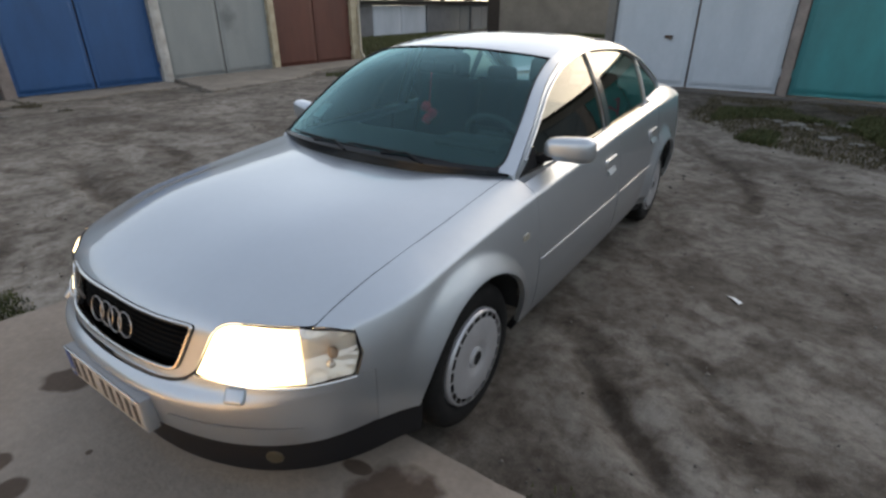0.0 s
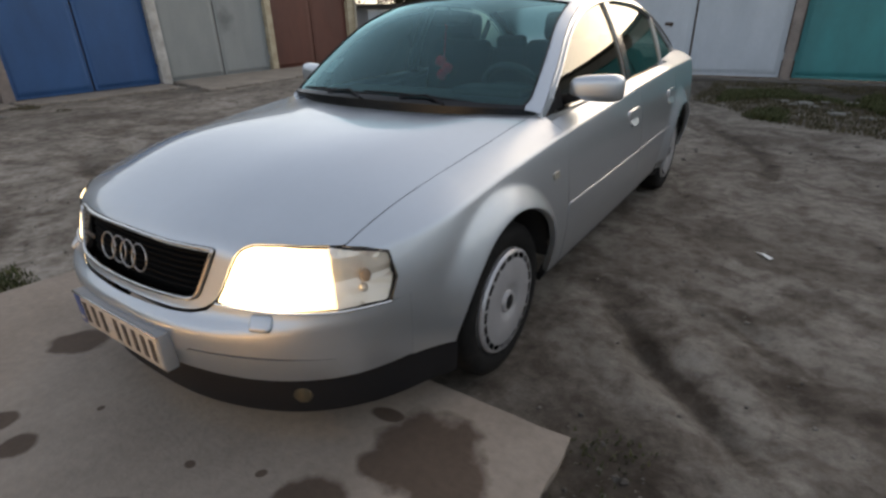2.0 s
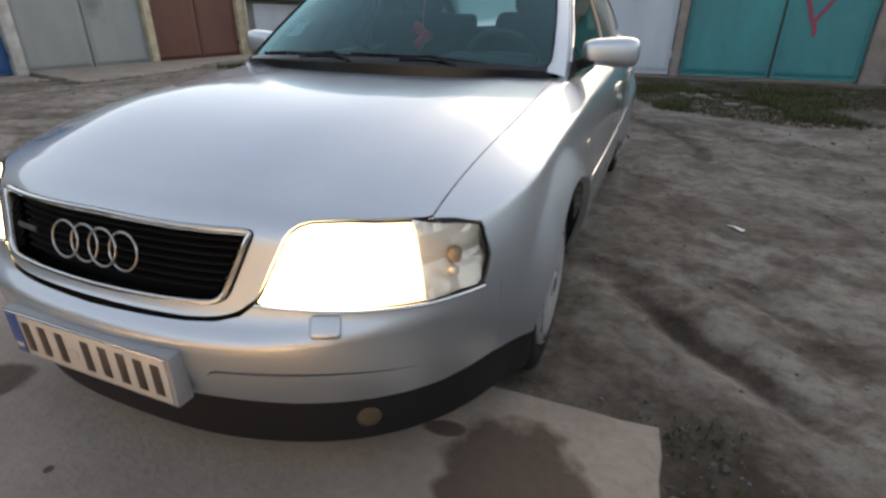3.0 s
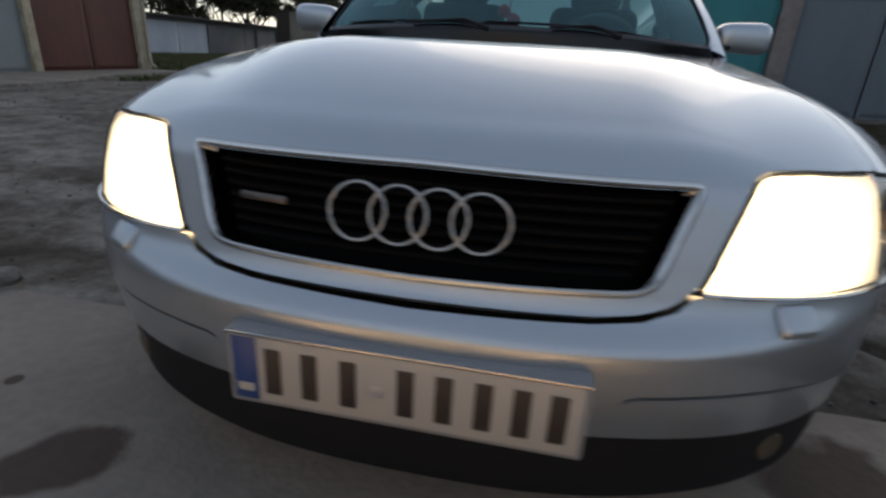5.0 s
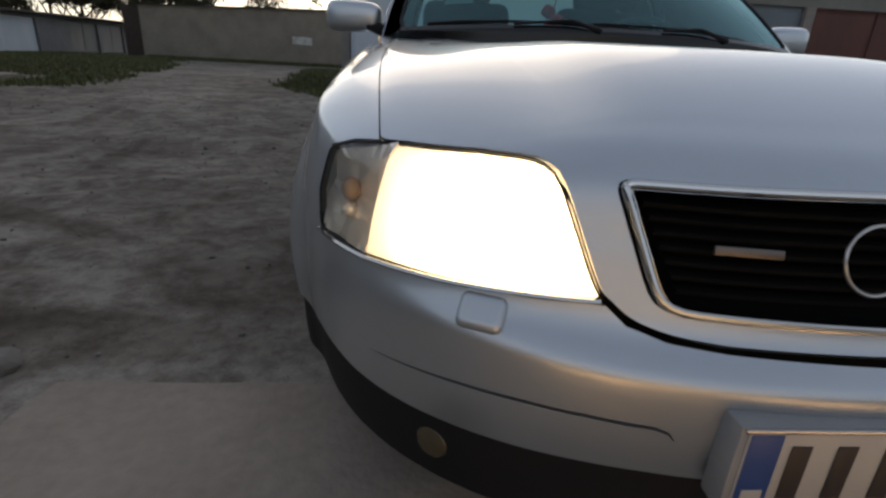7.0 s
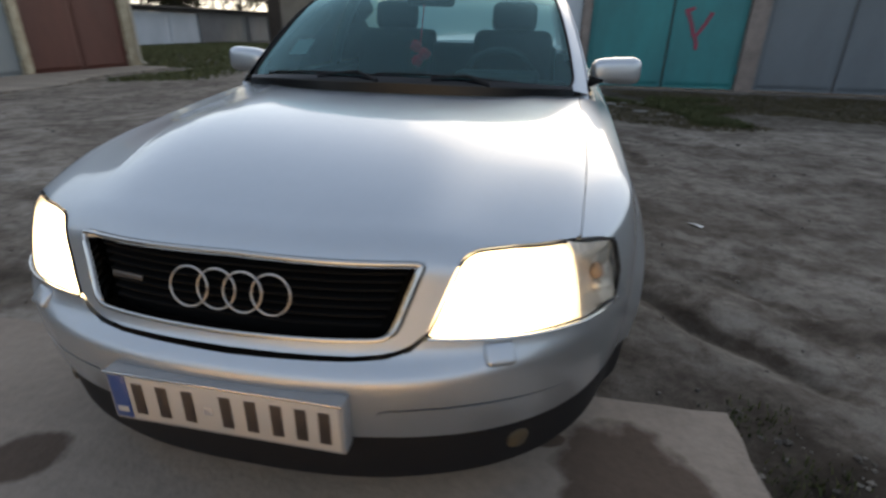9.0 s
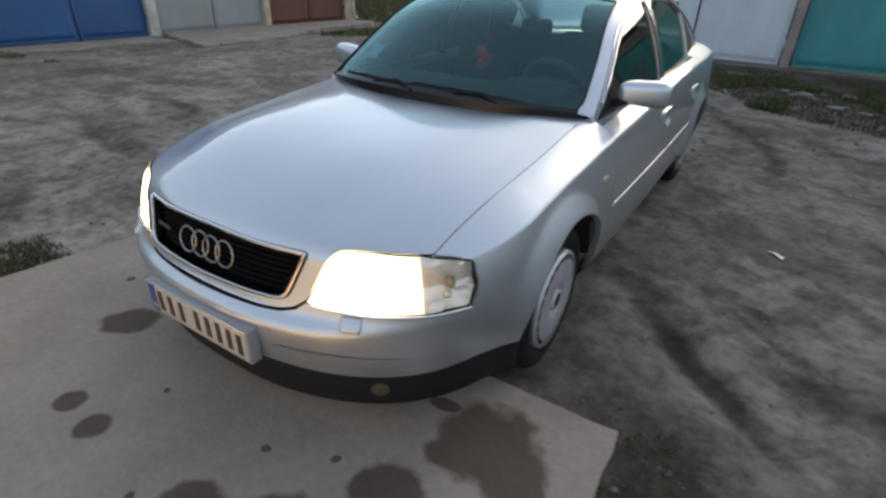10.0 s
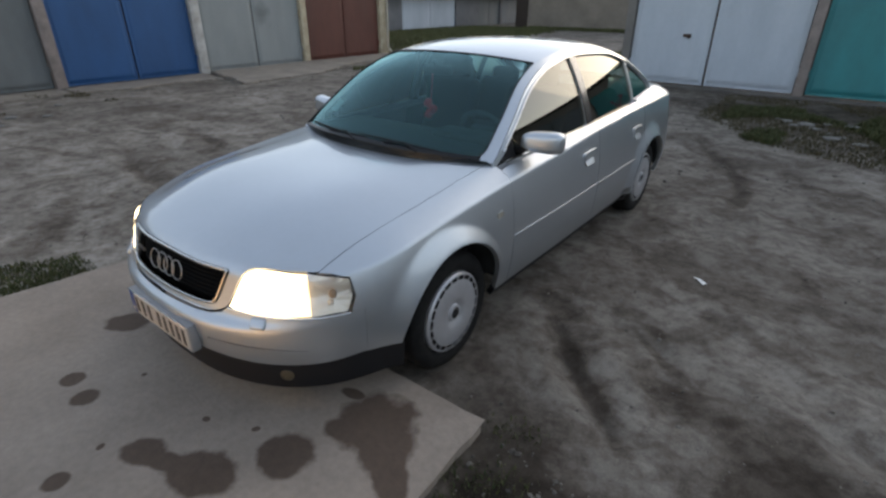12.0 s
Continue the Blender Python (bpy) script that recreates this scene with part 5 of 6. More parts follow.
# ---------------------------------------------------------------- car: front details
# headlamps
split = at_xz(0.705, 0.68)[0]
low = lambda q: float(np.interp(q, [p[0] for p in LAMP[:4]], [p[1] for p in LAMP[:4]]))
lamp_pts = shrink(resample(LAMP_R, 0.012), 0.0035)
lit_loop = [p for p in lamp_pts if p[0] < split + 0.006]
side_lit = [p for p in lamp_pts if p[0] > split - 0.006]
side_mid = at_yz(0.275, 0.685)
rim_out, rim_in = shrink(LAMP_R, 0.0012), shrink(LAMP_R, 0.0045)
for sg in (1, -1):
    lamp = shell("headlamp", sheet(shrink(LAMP_R, 0.003), [], lifted(0.0005), 0.02, 0.012, sg), LENS, car, "clear moulded headlamp lens")
    lamp.visible_shadow = False
    shell("lit_reflector", sheet(lit_loop, [], lifted(-0.004), 0.02, 0.012, sg), LIT, lamp, "lit headlamp reflector, glowing warm white")
    facets = random.Random(8)
    cup = sheet(side_lit, [], lambda q, b: lifted(-0.034 + 0.20 * abs(b - side_mid[1]) + 0.12 * abs(q - side_mid[0]))(q, b), 0.024, 0.01, sg)
    for p in cup[0]:
        p.y += facets.uniform(-0.003, 0.003)
    link_mesh("indicator_reflector", cup[0], cup[1], REFLECTOR, lamp, "faceted indicator reflector", None, False)
    shell("lamp_rim", sheet(rim_out, [rim_in], lifted(0.002), 0.02, 0.012, sg), BLACK, lamp, "black rubber lamp seal")
    qb, bb = at_yz(0.275, 0.685)
    c = lifted(-0.018)(qb, bb)
    c.x *= sg
    bm = bmesh.new()
    bmesh.ops.create_uvsphere(bm, u_segments=12, v_segments=8, radius=0.016)
    bmesh.ops.transform(bm, matrix=Matrix.Translation(c) @ Matrix.Diagonal((1, 1, 1.3, 1)), verts=bm.verts)
    part("indicator_bulb", bm, AMBER, lamp, "amber indicator bulb")
    c2 = lifted(-0.014)(qb - 0.012, bb - 0.05)
    c2.x *= sg
    bm = bmesh.new()
    bmesh.ops.create_uvsphere(bm, u_segments=12, v_segments=8, radius=0.013)
    bmesh.ops.transform(bm, matrix=Matrix.Translation(c2), verts=bm.verts)
    part("parking_bulb", bm, REFLECTOR, lamp, "small silver bulb cap")
    tl = [lifted(0.004)(q, low(q) - 0.004) for q in frange(LAMP[0][0] + 0.004, LAMP[3][0] + 0.004, 24)]
    part("lamp_trim", tube([Vector((p.x * sg, p.y, p.z)) for p in tl], 0.0042, sides=6), CHROME, lamp, "thin chrome strip under the lamp")
    # housing behind the lamp
    shell("lamp_housing", sheet(shrink(LAMP_R, -0.004), [], lifted(-0.05), 0.04, 0.005, sg), REFLECTOR, lamp, "silver lamp housing")
    # washer cover
    w = rounded([at_xz(0.520, 0.548), at_xz(0.587, 0.548), at_xz(0.584, 0.596), at_xz(0.520, 0.596)], 0.017)
    wc = (sum(p[0] for p in w) / len(w), sum(p[1] for p in w) / len(w))
    n = skin_normal(*wc)
    out = (n + Vector((0, 0, 0.12))).normalized()
    across = Vector((0, 0, 1)).cross(out).normalized()
    turn = Matrix((across, out, across.cross(out))).transposed().to_euler()
    bm = box(body(*wc) + n * 0.0005, (0.066, 0.024, 0.052), 0.0115, rot=turn, seg=5)
    if sg < 0:
        bmesh.ops.transform(bm, matrix=Matrix.Diagonal((-1, 1, 1, 1)), verts=bm.verts)
        bmesh.ops.reverse_faces(bm, faces=bm.faces)
    part("washer_cover", bm, PAINT, bumper, "small rounded headlamp washer cover", angle=80)
    # fog lamp
    bm = lathe([(0.0, 0.006), (0.016, 0.0055), (0.026, 0.003), (0.030, -0.002), (0.030, -0.03)], (0, 0, 0), sides=20)
    fog_q = at_xz(0.606, 0.309)
    fog_at, fog_n = lip(*fog_q), skin_normal(*fog_q)
    fog_at.x *= sg
    bmesh.ops.transform(bm, matrix=Matrix.Translation(fog_at) @ Matrix.Rotation(math.atan2(fog_n.y, sg * fog_n.x), 4, "Z"), verts=bm.verts)
    part("fog_lamp", bm, FOGLENS, car, "small round fog lamp with a yellowed lens")

# grille
frame_in = shrink(GRILLE_IN, 0.019)
grille = shell("grille_backing", sheet(shrink(GRILLE_IN, -0.006), [], lifted(-0.055), 0.03, 0.005), GRILLE, car, "black radiator grille")
shell("grille_frame", sheet(shrink(GRILLE_IN, 0.004), [frame_in], lifted(0.003), 0.012, 0.03), CHROME, grille, "chrome grille surround")
duct = [(lifted(-0.002)(q, b), lifted(-0.056)(q, b)) for q, b in resample(shrink(GRILLE_IN, 0.003), 0.03)]
bm = bmesh.new()
duct = [(bm.verts.new(a), bm.verts.new(b)) for a, b in duct]
for (a, b), (c, d) in zip(duct, duct[1:] + duct[:1]):
    bm.faces.new((a, c, d, b))
part("grille_duct", bm, GRILLE, grille, "black plastic duct behind the grille opening")
mid_in = shrink(GRILLE_IN, 0.0105)
bm = tube([lifted(0.005)(q, b) for q, b in resample(mid_in, 0.012)], 0.0062, sides=10, closed=True)
part("grille_bead", bm, CHROME, grille, "rounded chrome bead")
for i in range(7):
    z = 0.631 + i * 0.0172
    half = 0.305 + (z - 0.612) / 0.138 * 0.062
    pts = [at_xz(x, z) for x in frange(-half, half, 20)]
    bm = bmesh.new()
    rows = []
    for q, b in pts:
        p = lifted(-0.022)(q, b)
        rows.append([bm.verts.new(p + Vector((0, dy, dz))) for dy, dz in ((0, 0.0028), (0.022, 0.0055), (0.022, 0.0), (0, -0.0028))])
    for a, b in zip(rows, rows[1:]):
        for k in range(4):
            bm.faces.new((a[k], a[(k + 1) % 4], b[(k + 1) % 4], b[k]))
    bm.faces.new(rows[0][::-1])
    bm.faces.new(rows[-1])
    part("slat", bm, GRILLE, grille)
bm = bmesh.new()
tilt = Matrix.Rotation(radians(-14), 4, "X")
for k in range(4):
    cx = (k - 1.5) * 0.0605
    pts = [Matrix.Translation((cx, -0.006 + 0.06 * cx * cx, 0.689)) @ tilt @ Vector((0.0425 * math.cos(a), 0.003 * (k % 2), 0.0425 * math.sin(a))) for a in [2 * math.pi * i / 36 for i in range(36)]]
    tube(pts, 0.0026, bm, sides=8, closed=True)
part("emblem", bm, DULLCHROME, grille, "chrome emblem of four linked rings")
part("badge", box((-0.245, 0.008, 0.690), (0.082, 0.006, 0.012), 0.002, rot=Euler((radians(-14), 0, radians(-8)))), BADGE, grille, "small flat metal badge bar")

# number plate on its holder; its characters as plain bars
plate = part("number_plate", box((0, -0.070, 0.450), (0.534, 0.042, 0.128), 0.005), HOLDER, bumper, "grey plastic number plate holder")
part("plate_face", box((0.0, -0.092, 0.452), (0.516, 0.004, 0.112), 0.0015), WHITEPL, plate, "white number plate")
part("plate_band", box((-0.236, -0.0945, 0.452), (0.040, 0.002, 0.108), 0.0008), BLUEPL, plate, "blue band at the plate's end")
part("plate_mark", box((-0.236, -0.0960, 0.420), (0.026, 0.0012, 0.014), 0.0004), WHITEPL, plate, "white bar")
for cx in (-0.185, -0.128, -0.068, 0.018, 0.074, 0.130, 0.183, 0.233):
    part("plate_bar", box((cx - 0.006, -0.0952, 0.452), (0.025, 0.0016, 0.078), 0.0006), INK, plate, "dark bar")
part("plate_seal", box((-0.030, -0.0952, 0.449), (0.020, 0.0012, 0.020), 0.0004), CAP, plate, "small grey seal")
part("plate_edge", box((0, -0.0945, 0.5115), (0.53, 0.005, 0.005), 0.0015), CHROME, plate, "bright upper edge")

# ---------------------------------------------------------------- wheels
def wheel(x, y, sg, steer=0.0):
    """Steel wheel with a slotted hub cover; built facing +x at the origin, then set in place."""
    m = Matrix.Translation((x, y, AXLE_Z)) @ Matrix.Rotation(radians((0 if sg > 0 else 180) + steer), 4, "Z")
    o = (0, 0, 0)

    def put(bm, name, material, parent, label=""):
        bmesh.ops.recalc_face_normals(bm, faces=bm.faces)
        bmesh.ops.transform(bm, matrix=m, verts=bm.verts)
        return part(name, bm, material, parent, label)

    rim = put(lathe([(0.21, -0.17), (0.205, -0.03), (0.16, -0.035), (0.0, -0.03)], o), "wheel", SHADOW, car, "steel wheel")
    tyre = [(0.205, -0.18), (0.235, -0.195), (0.285, -0.192), (0.306, -0.175), (0.312, -0.15), (0.3125, -0.10), (0.312, -0.045), (0.307, -0.02), (0.292, -0.004), (0.262, 0.004), (0.236, 0.0), (0.222, -0.008), (0.212, -0.02)]
    put(lathe(tyre, o, sides=64), "tyre", RUBBER, rim, "worn black rubber tyre")
    bm = lathe([(0.309, -0.105), (0.3135, -0.104), (0.3135, -0.099), (0.309, -0.098)], o, sides=64)
    put(bm, "tread_rib", RUBBER, rim)
    prof = [(0.214, -0.016), (0.213, 0.0), (0.206, 0.008), (0.199, 0.009), (0.178, 0.009), (0.170, 0.0115), (0.12, 0.015), (0.085, 0.014), (0.070, 0.010), (0.055, 0.001), (0.046, -0.001), (0.043, 0.010), (0.038, 0.013), (0.030, 0.013)]
    bm = bmesh.new()
    sides, rings = 110, []
    for r, h in prof:
        rings.append([bm.verts.new((h, r * math.cos(t), r * math.sin(t))) for t in [2 * math.pi * k / sides for k in range(sides)]])
    for i, (a, b) in enumerate(zip(rings, rings[1:])):
        for k in range(sides):
            if i == 3 and k % 5 != 0:
                continue
            bm.faces.new((a[k], a[(k + 1) % sides], b[(k + 1) % sides], b[k]))
    put(bm, "hubcap", CAP, rim, "silver plastic hub cover with slots round its rim")
    put(lathe([(0.0, 0.015), (0.02, 0.0148), (0.030, 0.0125), (0.030, 0.004)], o, sides=24), "hub_centre", BLACK, rim, "dark round centre cap")
    return rim


for sg in (1, -1):
    wheel(sg * 0.868, WHEEL_F, sg, 0.6)
    wheel(sg * 0.868, WHEEL_R, sg)
    for yc in (WHEEL_F, WHEEL_R):
        bm = bmesh.new()
        rings = []
        for x in (0.872, 0.60):
            rings.append([bm.verts.new((sg * x, yc + 0.385 * math.cos(a), AXLE_Z + 0.385 * math.sin(a))) for a in [radians(v) for v in frange(6, 174, 24)]])
        for k in range(24):
            bm.faces.new((rings[0][k], rings[0][k + 1], rings[1][k + 1], rings[1][k]))
        part("arch_liner", bm, SHADOW, car, "black wheel arch liner")

# ---------------------------------------------------------------- mirrors, wipers, cowl
for sg in (1, -1):
    bm = bmesh.new()
    bmesh.ops.create_uvsphere(bm, u_segments=28, v_segments=18, radius=1.0)
    for v in bm.verts:
        p = v.co
        p = Vector([math.copysign(abs(c) ** e, c) for c, e in zip(p, (0.50, 0.75, 0.52))])
        wide = 0.112
        v.co = Vector((p.x * wide, p.y * (0.062 if p.y < 0 else 0.045), p.z * ((0.060 if p.z > 0 else 0.054) + 0.006 * p.x)))
        v.co.y += 0.028 * p.x
    bmesh.ops.transform(bm, matrix=Matrix.Translation((0, 0, 0)) @ Matrix.Diagonal((sg, 1, 1, 1)), verts=bm.verts)
    if sg < 0:
        bmesh.ops.reverse_faces(bm, faces=bm.faces)
    bmesh.ops.transform(bm, matrix=Matrix.Translation((sg * 0.895, 1.70, 1.022)), verts=bm.verts)
    mirror = part("wing_mirror", bm, PAINT, car, "rounded silver door mirror", angle=80)
    bm = box((sg * 0.80, 1.665, 0.985), (0.10, 0.075, 0.045), 0.016, rot=Euler((0, radians(sg * -22), 0)))
    part("mirror_foot", bm, BLACK, mirror, "black plastic mirror foot")
    bm = box((sg * 0.905, 1.752, 1.022), (0.16, 0.006, 0.085), 0.002)
    part("mirror_glass", bm, CHROME, mirror, "mirror glass")
    tri = [(1.43, belt(1.43) - 0.012), (1.60, belt(1.6) - 0.006), (1.60, rail_zy(1.6) - 0.05), (1.53, rail_zy(1.53) - 0.048)]
    shell("mirror_triangle", sheet(tri, [], lambda y, z: pane(y, z) + Vector((0.004, 0, 0)), 0.04, 0.008, sg), BLACK, car, "black plastic mirror triangle")

e = SEAM[60]


def cowl(u, w):
    a = Vector((u * e.x, e.y - 0.208 * (1 - abs(u) ** 2.6), e.z + 0.004 * (1 - u * u) - 0.012))
    up = Vector((0, -0.004, 0.005))
    if w < 0.5:
        return a.lerp(canopy(0.93 * u, 0.0) + up, w * 2)
    return canopy(0.93 * u, (w - 0.5) * 0.024) + up


shell("cowl_panel", grid(cowl, frange(-0.99, 0.99, 40), frange(0, 1, 12)), FRIT, car, "glossy black band along the windscreen base")
for name, u0, u1, r0, r1 in (("wiper", 0.50, -0.10, 0.004, 0.014), ("wiper", -0.08, -0.80, 0.004, 0.013)):
    base = canopy(u0, 0.004) + Vector((0, -0.02, 0.002))
    arm = [base, canopy(u0 - 0.12, r0 + 0.012) + Vector((0, -0.01, 0.016)), canopy((u0 + u1) / 2, (r0 + r1) / 2) + Vector((0, -0.006, 0.012))]
    wip = part(name, tube(arm, lambda t: 0.0075 - 0.0035 * t, sides=8), BLACK, car, "black wiper arm at rest")
    blade = [canopy(u0 + 0.14 + (u1 - u0 - 0.14) * t, r0 + (r1 - r0) * t + 0.008) + Vector((0, 0, 0.003 + 0.006 * math.sin(math.pi * t))) for t in frange(0, 1, 14)]
    part("wiper_blade", tube(blade, 0.0048, sides=6), BLACK, wip, "black wiper blade")

# ---------------------------------------------------------------- cabin
part("cabin_floor", box((0, 2.6, 0.50), (1.40, 2.3, 0.06), 0.02), CLOTH, car, "dark cabin floor")
dash = part("dashboard", box((0, 1.62, 0.885), (1.40, 0.46, 0.16), 0.05, seg=4), DASH, car, "dark grey dashboard")
part("instrument_hood", box((0.36, 1.72, 0.975), (0.40, 0.20, 0.06), 0.028, seg=3), DASH, dash)
ring = [Matrix.Translation((0.36, 1.95, 0.93)) @ Matrix.Rotation(radians(-62), 4, "X") @ Vector((0.185 * math.cos(a), 0.185 * math.sin(a), 0)) for a in [2 * math.pi * k / 36 for k in range(36)]]
wheel_s = part("steering_wheel", tube(ring, 0.015, sides=8, closed=True), DASH, dash, "dark steering wheel")
part("wheel_hub", box((0.36, 1.945, 0.93), (0.20, 0.15, 0.05), 0.02, rot=Euler((radians(-62), 0, 0))), DASH, wheel_s)


def seat(x, y, wide=0.50):
    s = part("seat_cushion", box((x, y, 0.62), (wide, 0.50, 0.16), 0.06, seg=3), CLOTH, car, "dark grey cloth seat")
    part("backrest", box((x, y + 0.31, 0.90), (wide - 0.02, 0.14, 0.58), 0.06, rot=Euler((radians(-16), 0, 0)), seg=3), CLOTH, s)
    part("headrest", box((x, y + 0.41, 1.255), (0.27, 0.10, 0.17), 0.045, rot=Euler((radians(-12), 0, 0)), seg=3), CLOTH, s)
    for dx in (-0.06, 0.06):
        part("headrest_post", tube([(x + dx, y + 0.39, 1.12), (x + dx, y + 0.40, 1.20)], 0.007, sides=6), CHROME, s)


seat(0.37, 2.20)
seat(-0.37, 2.20)
bench = part("rear_bench", box((0, 3.02, 0.62), (1.30, 0.50, 0.18), 0.06, seg=3), CLOTH, car, "dark grey cloth rear bench")
part("bench_back", box((0, 3.35, 0.86), (1.30, 0.16, 0.46), 0.06, rot=Euler((radians(-20), 0, 0)), seg=3), CLOTH, bench)
for x in (-0.42, 0.42):
    part("rear_headrest", box((x, 3.44, 1.10), (0.26, 0.10, 0.15), 0.04, seg=3), CLOTH, bench)
part("parcel_shelf", box((0, 3.66, 0.99), (1.20, 0.50, 0.03), 0.01), DASH, car, "dark parcel shelf")
head = part("interior_mirror", box((0.0, 1.90, 1.315), (0.24, 0.035, 0.065), 0.02, rot=Euler((radians(-10), 0, 0)), seg=3), BLACK, car, "black interior mirror")
part("mirror_stem", tube([(0, 1.885, 1.34), (0, 1.86, 1.375)], 0.01, sides=8), BLACK, head)
part("dice_cord", tube([(-0.03, 1.885, 1.29), (-0.05, 1.885, 1.10)], 0.003, sides=6), RED, head, "red cord")
for dx, dz, a in ((-0.022, 1.10, 20), (0.022, 1.065, 50), (-0.015, 1.03, 35)):
    part("plush_dice", box((dx - 0.05, 1.885, dz), (0.052, 0.05, 0.052), 0.016, rot=Euler((0.3, 0.5, radians(a))), seg=3), RED, head, "red plush hanging ornament")
stick = [canopy(-0.74 + 0.13 * u, 0.085 + 0.05 * v) - Vector((0, -0.006, 0.006)) for u, v in ((0, 0), (1, 0), (1, 1), (0, 1))]
bm = bmesh.new()
bm.faces.new([bm.verts.new(p) for p in stick])
bmesh.ops.solidify(bm, geom=bm.faces[:], thickness=0.001)
part("windscreen_sticker", bm, STICKER, car, "pale square sticker inside the windscreen", smooth=False)
for sg in (1, -1):
    tailq = [at_yz(4.32, 0.8)[0], at_yz(4.6, 0.8)[0]]
    tl = rounded([(tailq[0], b_at(tailq[0], 0.72)), (tailq[1], b_at(tailq[1], 0.72)), (tailq[1], b_at(tailq[1], 0.90)), (tailq[0], b_at(tailq[0], 0.90))], 0.02)
    shell("tail_lamp", sheet(tl, [], lifted(0.006), 0.03, 0.01, sg), RED, car, "red tail lamp")

# ---------------------------------------------------------------- loose things on the ground
rnd = random.Random(11)


def stones(name, spots, lo, hi, material, label, seed):
    r = random.Random(seed)
    V, F = [], []
    base = [Vector(v) for v in ((1, 0, 0), (-1, 0, 0), (0, 1, 0), (0, -1, 0), (0, 0, 1), (0, 0, -1))]
    tri = ((0, 2, 4), (2, 1, 4), (1, 3, 4), (3, 0, 4), (2, 0, 5), (1, 2, 5), (3, 1, 5), (0, 3, 5))
    for x, y in spots:
        s = lo * (hi / lo) ** (r.random() ** 2)
        rot = Euler((r.uniform(0, 6), r.uniform(0, 6), r.uniform(0, 6))).to_matrix()
        k = len(V)
        for v in base:
            w = rot @ v
            V.append((x + s * w.x * r.uniform(0.7, 1.3), y + s * w.y * r.uniform(0.7, 1.3), ground_z(x, y) + s * 0.25 + s * 0.6 * w.z * r.uniform(0.7, 1.2)))
        F += [tuple(k + i for i in t) for t in tri]
    return tagged(link_mesh(name, V, F, material, smooth=False), label, "stones", kind="stuff")


def clear_spot(x, y):
    return not (-1.95 < x < 1.32 and y < 0.66) and not (abs(abs(x) - 0.77) < 0.15 and (abs(y - 0.93) < 0.2 or abs(y - 3.7) < 0.2))


def scatter(n, x0, x1, y0, y1, keep=clear_spot):
    out = []
    while len(out) < n:
        x, y = rnd.uniform(x0, x1), rnd.uniform(y0, y1)
        if keep(x, y):
            out.append((x, y))
    return out


stones("gravel", scatter(2600, -4, 4.5, -1.5, 6.5), 0.003, 0.016, STONE, "small loose stones and clods strewn over dirt", 3)
stones("gravel", scatter(900, -11, 6, 4, 12), 0.008, 0.03, STONE, "small loose stones and clods strewn over dirt", 4)
stones("gravel", scatter(260, 1.25, 1.9, -1.2, 0.7, lambda x, y: x > 1.30 + 0.05 * (0.6 - y)), 0.004, 0.018, STONE, "small loose stones and clods along the slab's edge", 5)


def lump(name, at, size, material, label, category, seed, flat=0.5):
    """An angular broken piece."""
    bm = bmesh.new()
    bmesh.ops.create_icosphere(bm, subdivisions=2, radius=1.0)
    for v in bm.verts:
        v.co *= 1 + 0.35 * noise.noise(v.co * 1.7 + Vector((seed, 0, 0)))
        v.co.z *= flat
        v.co *= size
        v.co = Vector([c if abs(c) < size * 0.85 else math.copysign(size * 0.85, c) for c in v.co])
    bmesh.ops.transform(bm, matrix=Matrix.Translation((at[0], at[1], ground_z(*at) + size * flat * 0.55)) @ Matrix.Rotation(seed, 4, "Z"), verts=bm.verts)
    return tagged(part(name, bm, material, None, smooth=False), label, category, "rubble by the garages" if category == "rubble" else "")


for i, (x, y, s) in enumerate(((1.45, 8.95, 0.16), (1.72, 8.85, 0.22), (2.0, 9.05, 0.14), (2.3, 9.0, 0.2), (2.1, 7.95, 0.2), (2.42, 7.8, 0.16), (2.7, 7.7, 0.10), (1.58, 8.72, 0.13), (1.86, 8.62, 0.15), (2.22, 8.16, 0.12), (2.55, 7.95, 0.10), (1.30, 9.10, 0.09), (2.05, 8.35, 0.08), (2.62, 8.85, 0.12), (2.86, 7.60, 0.13))):
    lump("rubble", (x, y), s * 0.6, RUBBLE, "pale broken piece of concrete lying in grass", "rubble", i * 1.3 + 0.4, 0.2)
lump("stone", (-1.80, 0.76), 0.06, STONE, "dark angular stone lying beside the slab", "stone", 2.2, 0.6)
for i, (x, y, s) in enumerate(((-8.6, 1.5, 0.10), (-8.2, 1.9, 0.08), (-9.3, 2.4, 0.07), (-7.9, 1.2, 0.06))):
    lump("rubble", (x, y), s, RUBBLE, "pale broken piece of concrete lying on dirt", "rubble", i + 9.1, 0.25)
bm = bmesh.new()
pv = [bm.verts.new((1.674 + dx, 2.68 + dy, ground_z(1.674, 2.68) + dz)) for dx, dy, dz in ((-0.045, 0.03, 0.004), (0.0, 0.012, 0.012), (0.05, -0.02, 0.006), (0.03, -0.045, 0.004), (-0.012, -0.012, 0.016))]
bm.faces.new(pv)
bmesh.ops.triangulate(bm, faces=bm.faces[:])
bmesh.ops.solidify(bm, geom=bm.faces[:], thickness=0.002)
tagged(part("paper_scrap", bm, PAPER, None, smooth=False), "small crumpled white scrap of paper on dirt", "paper")


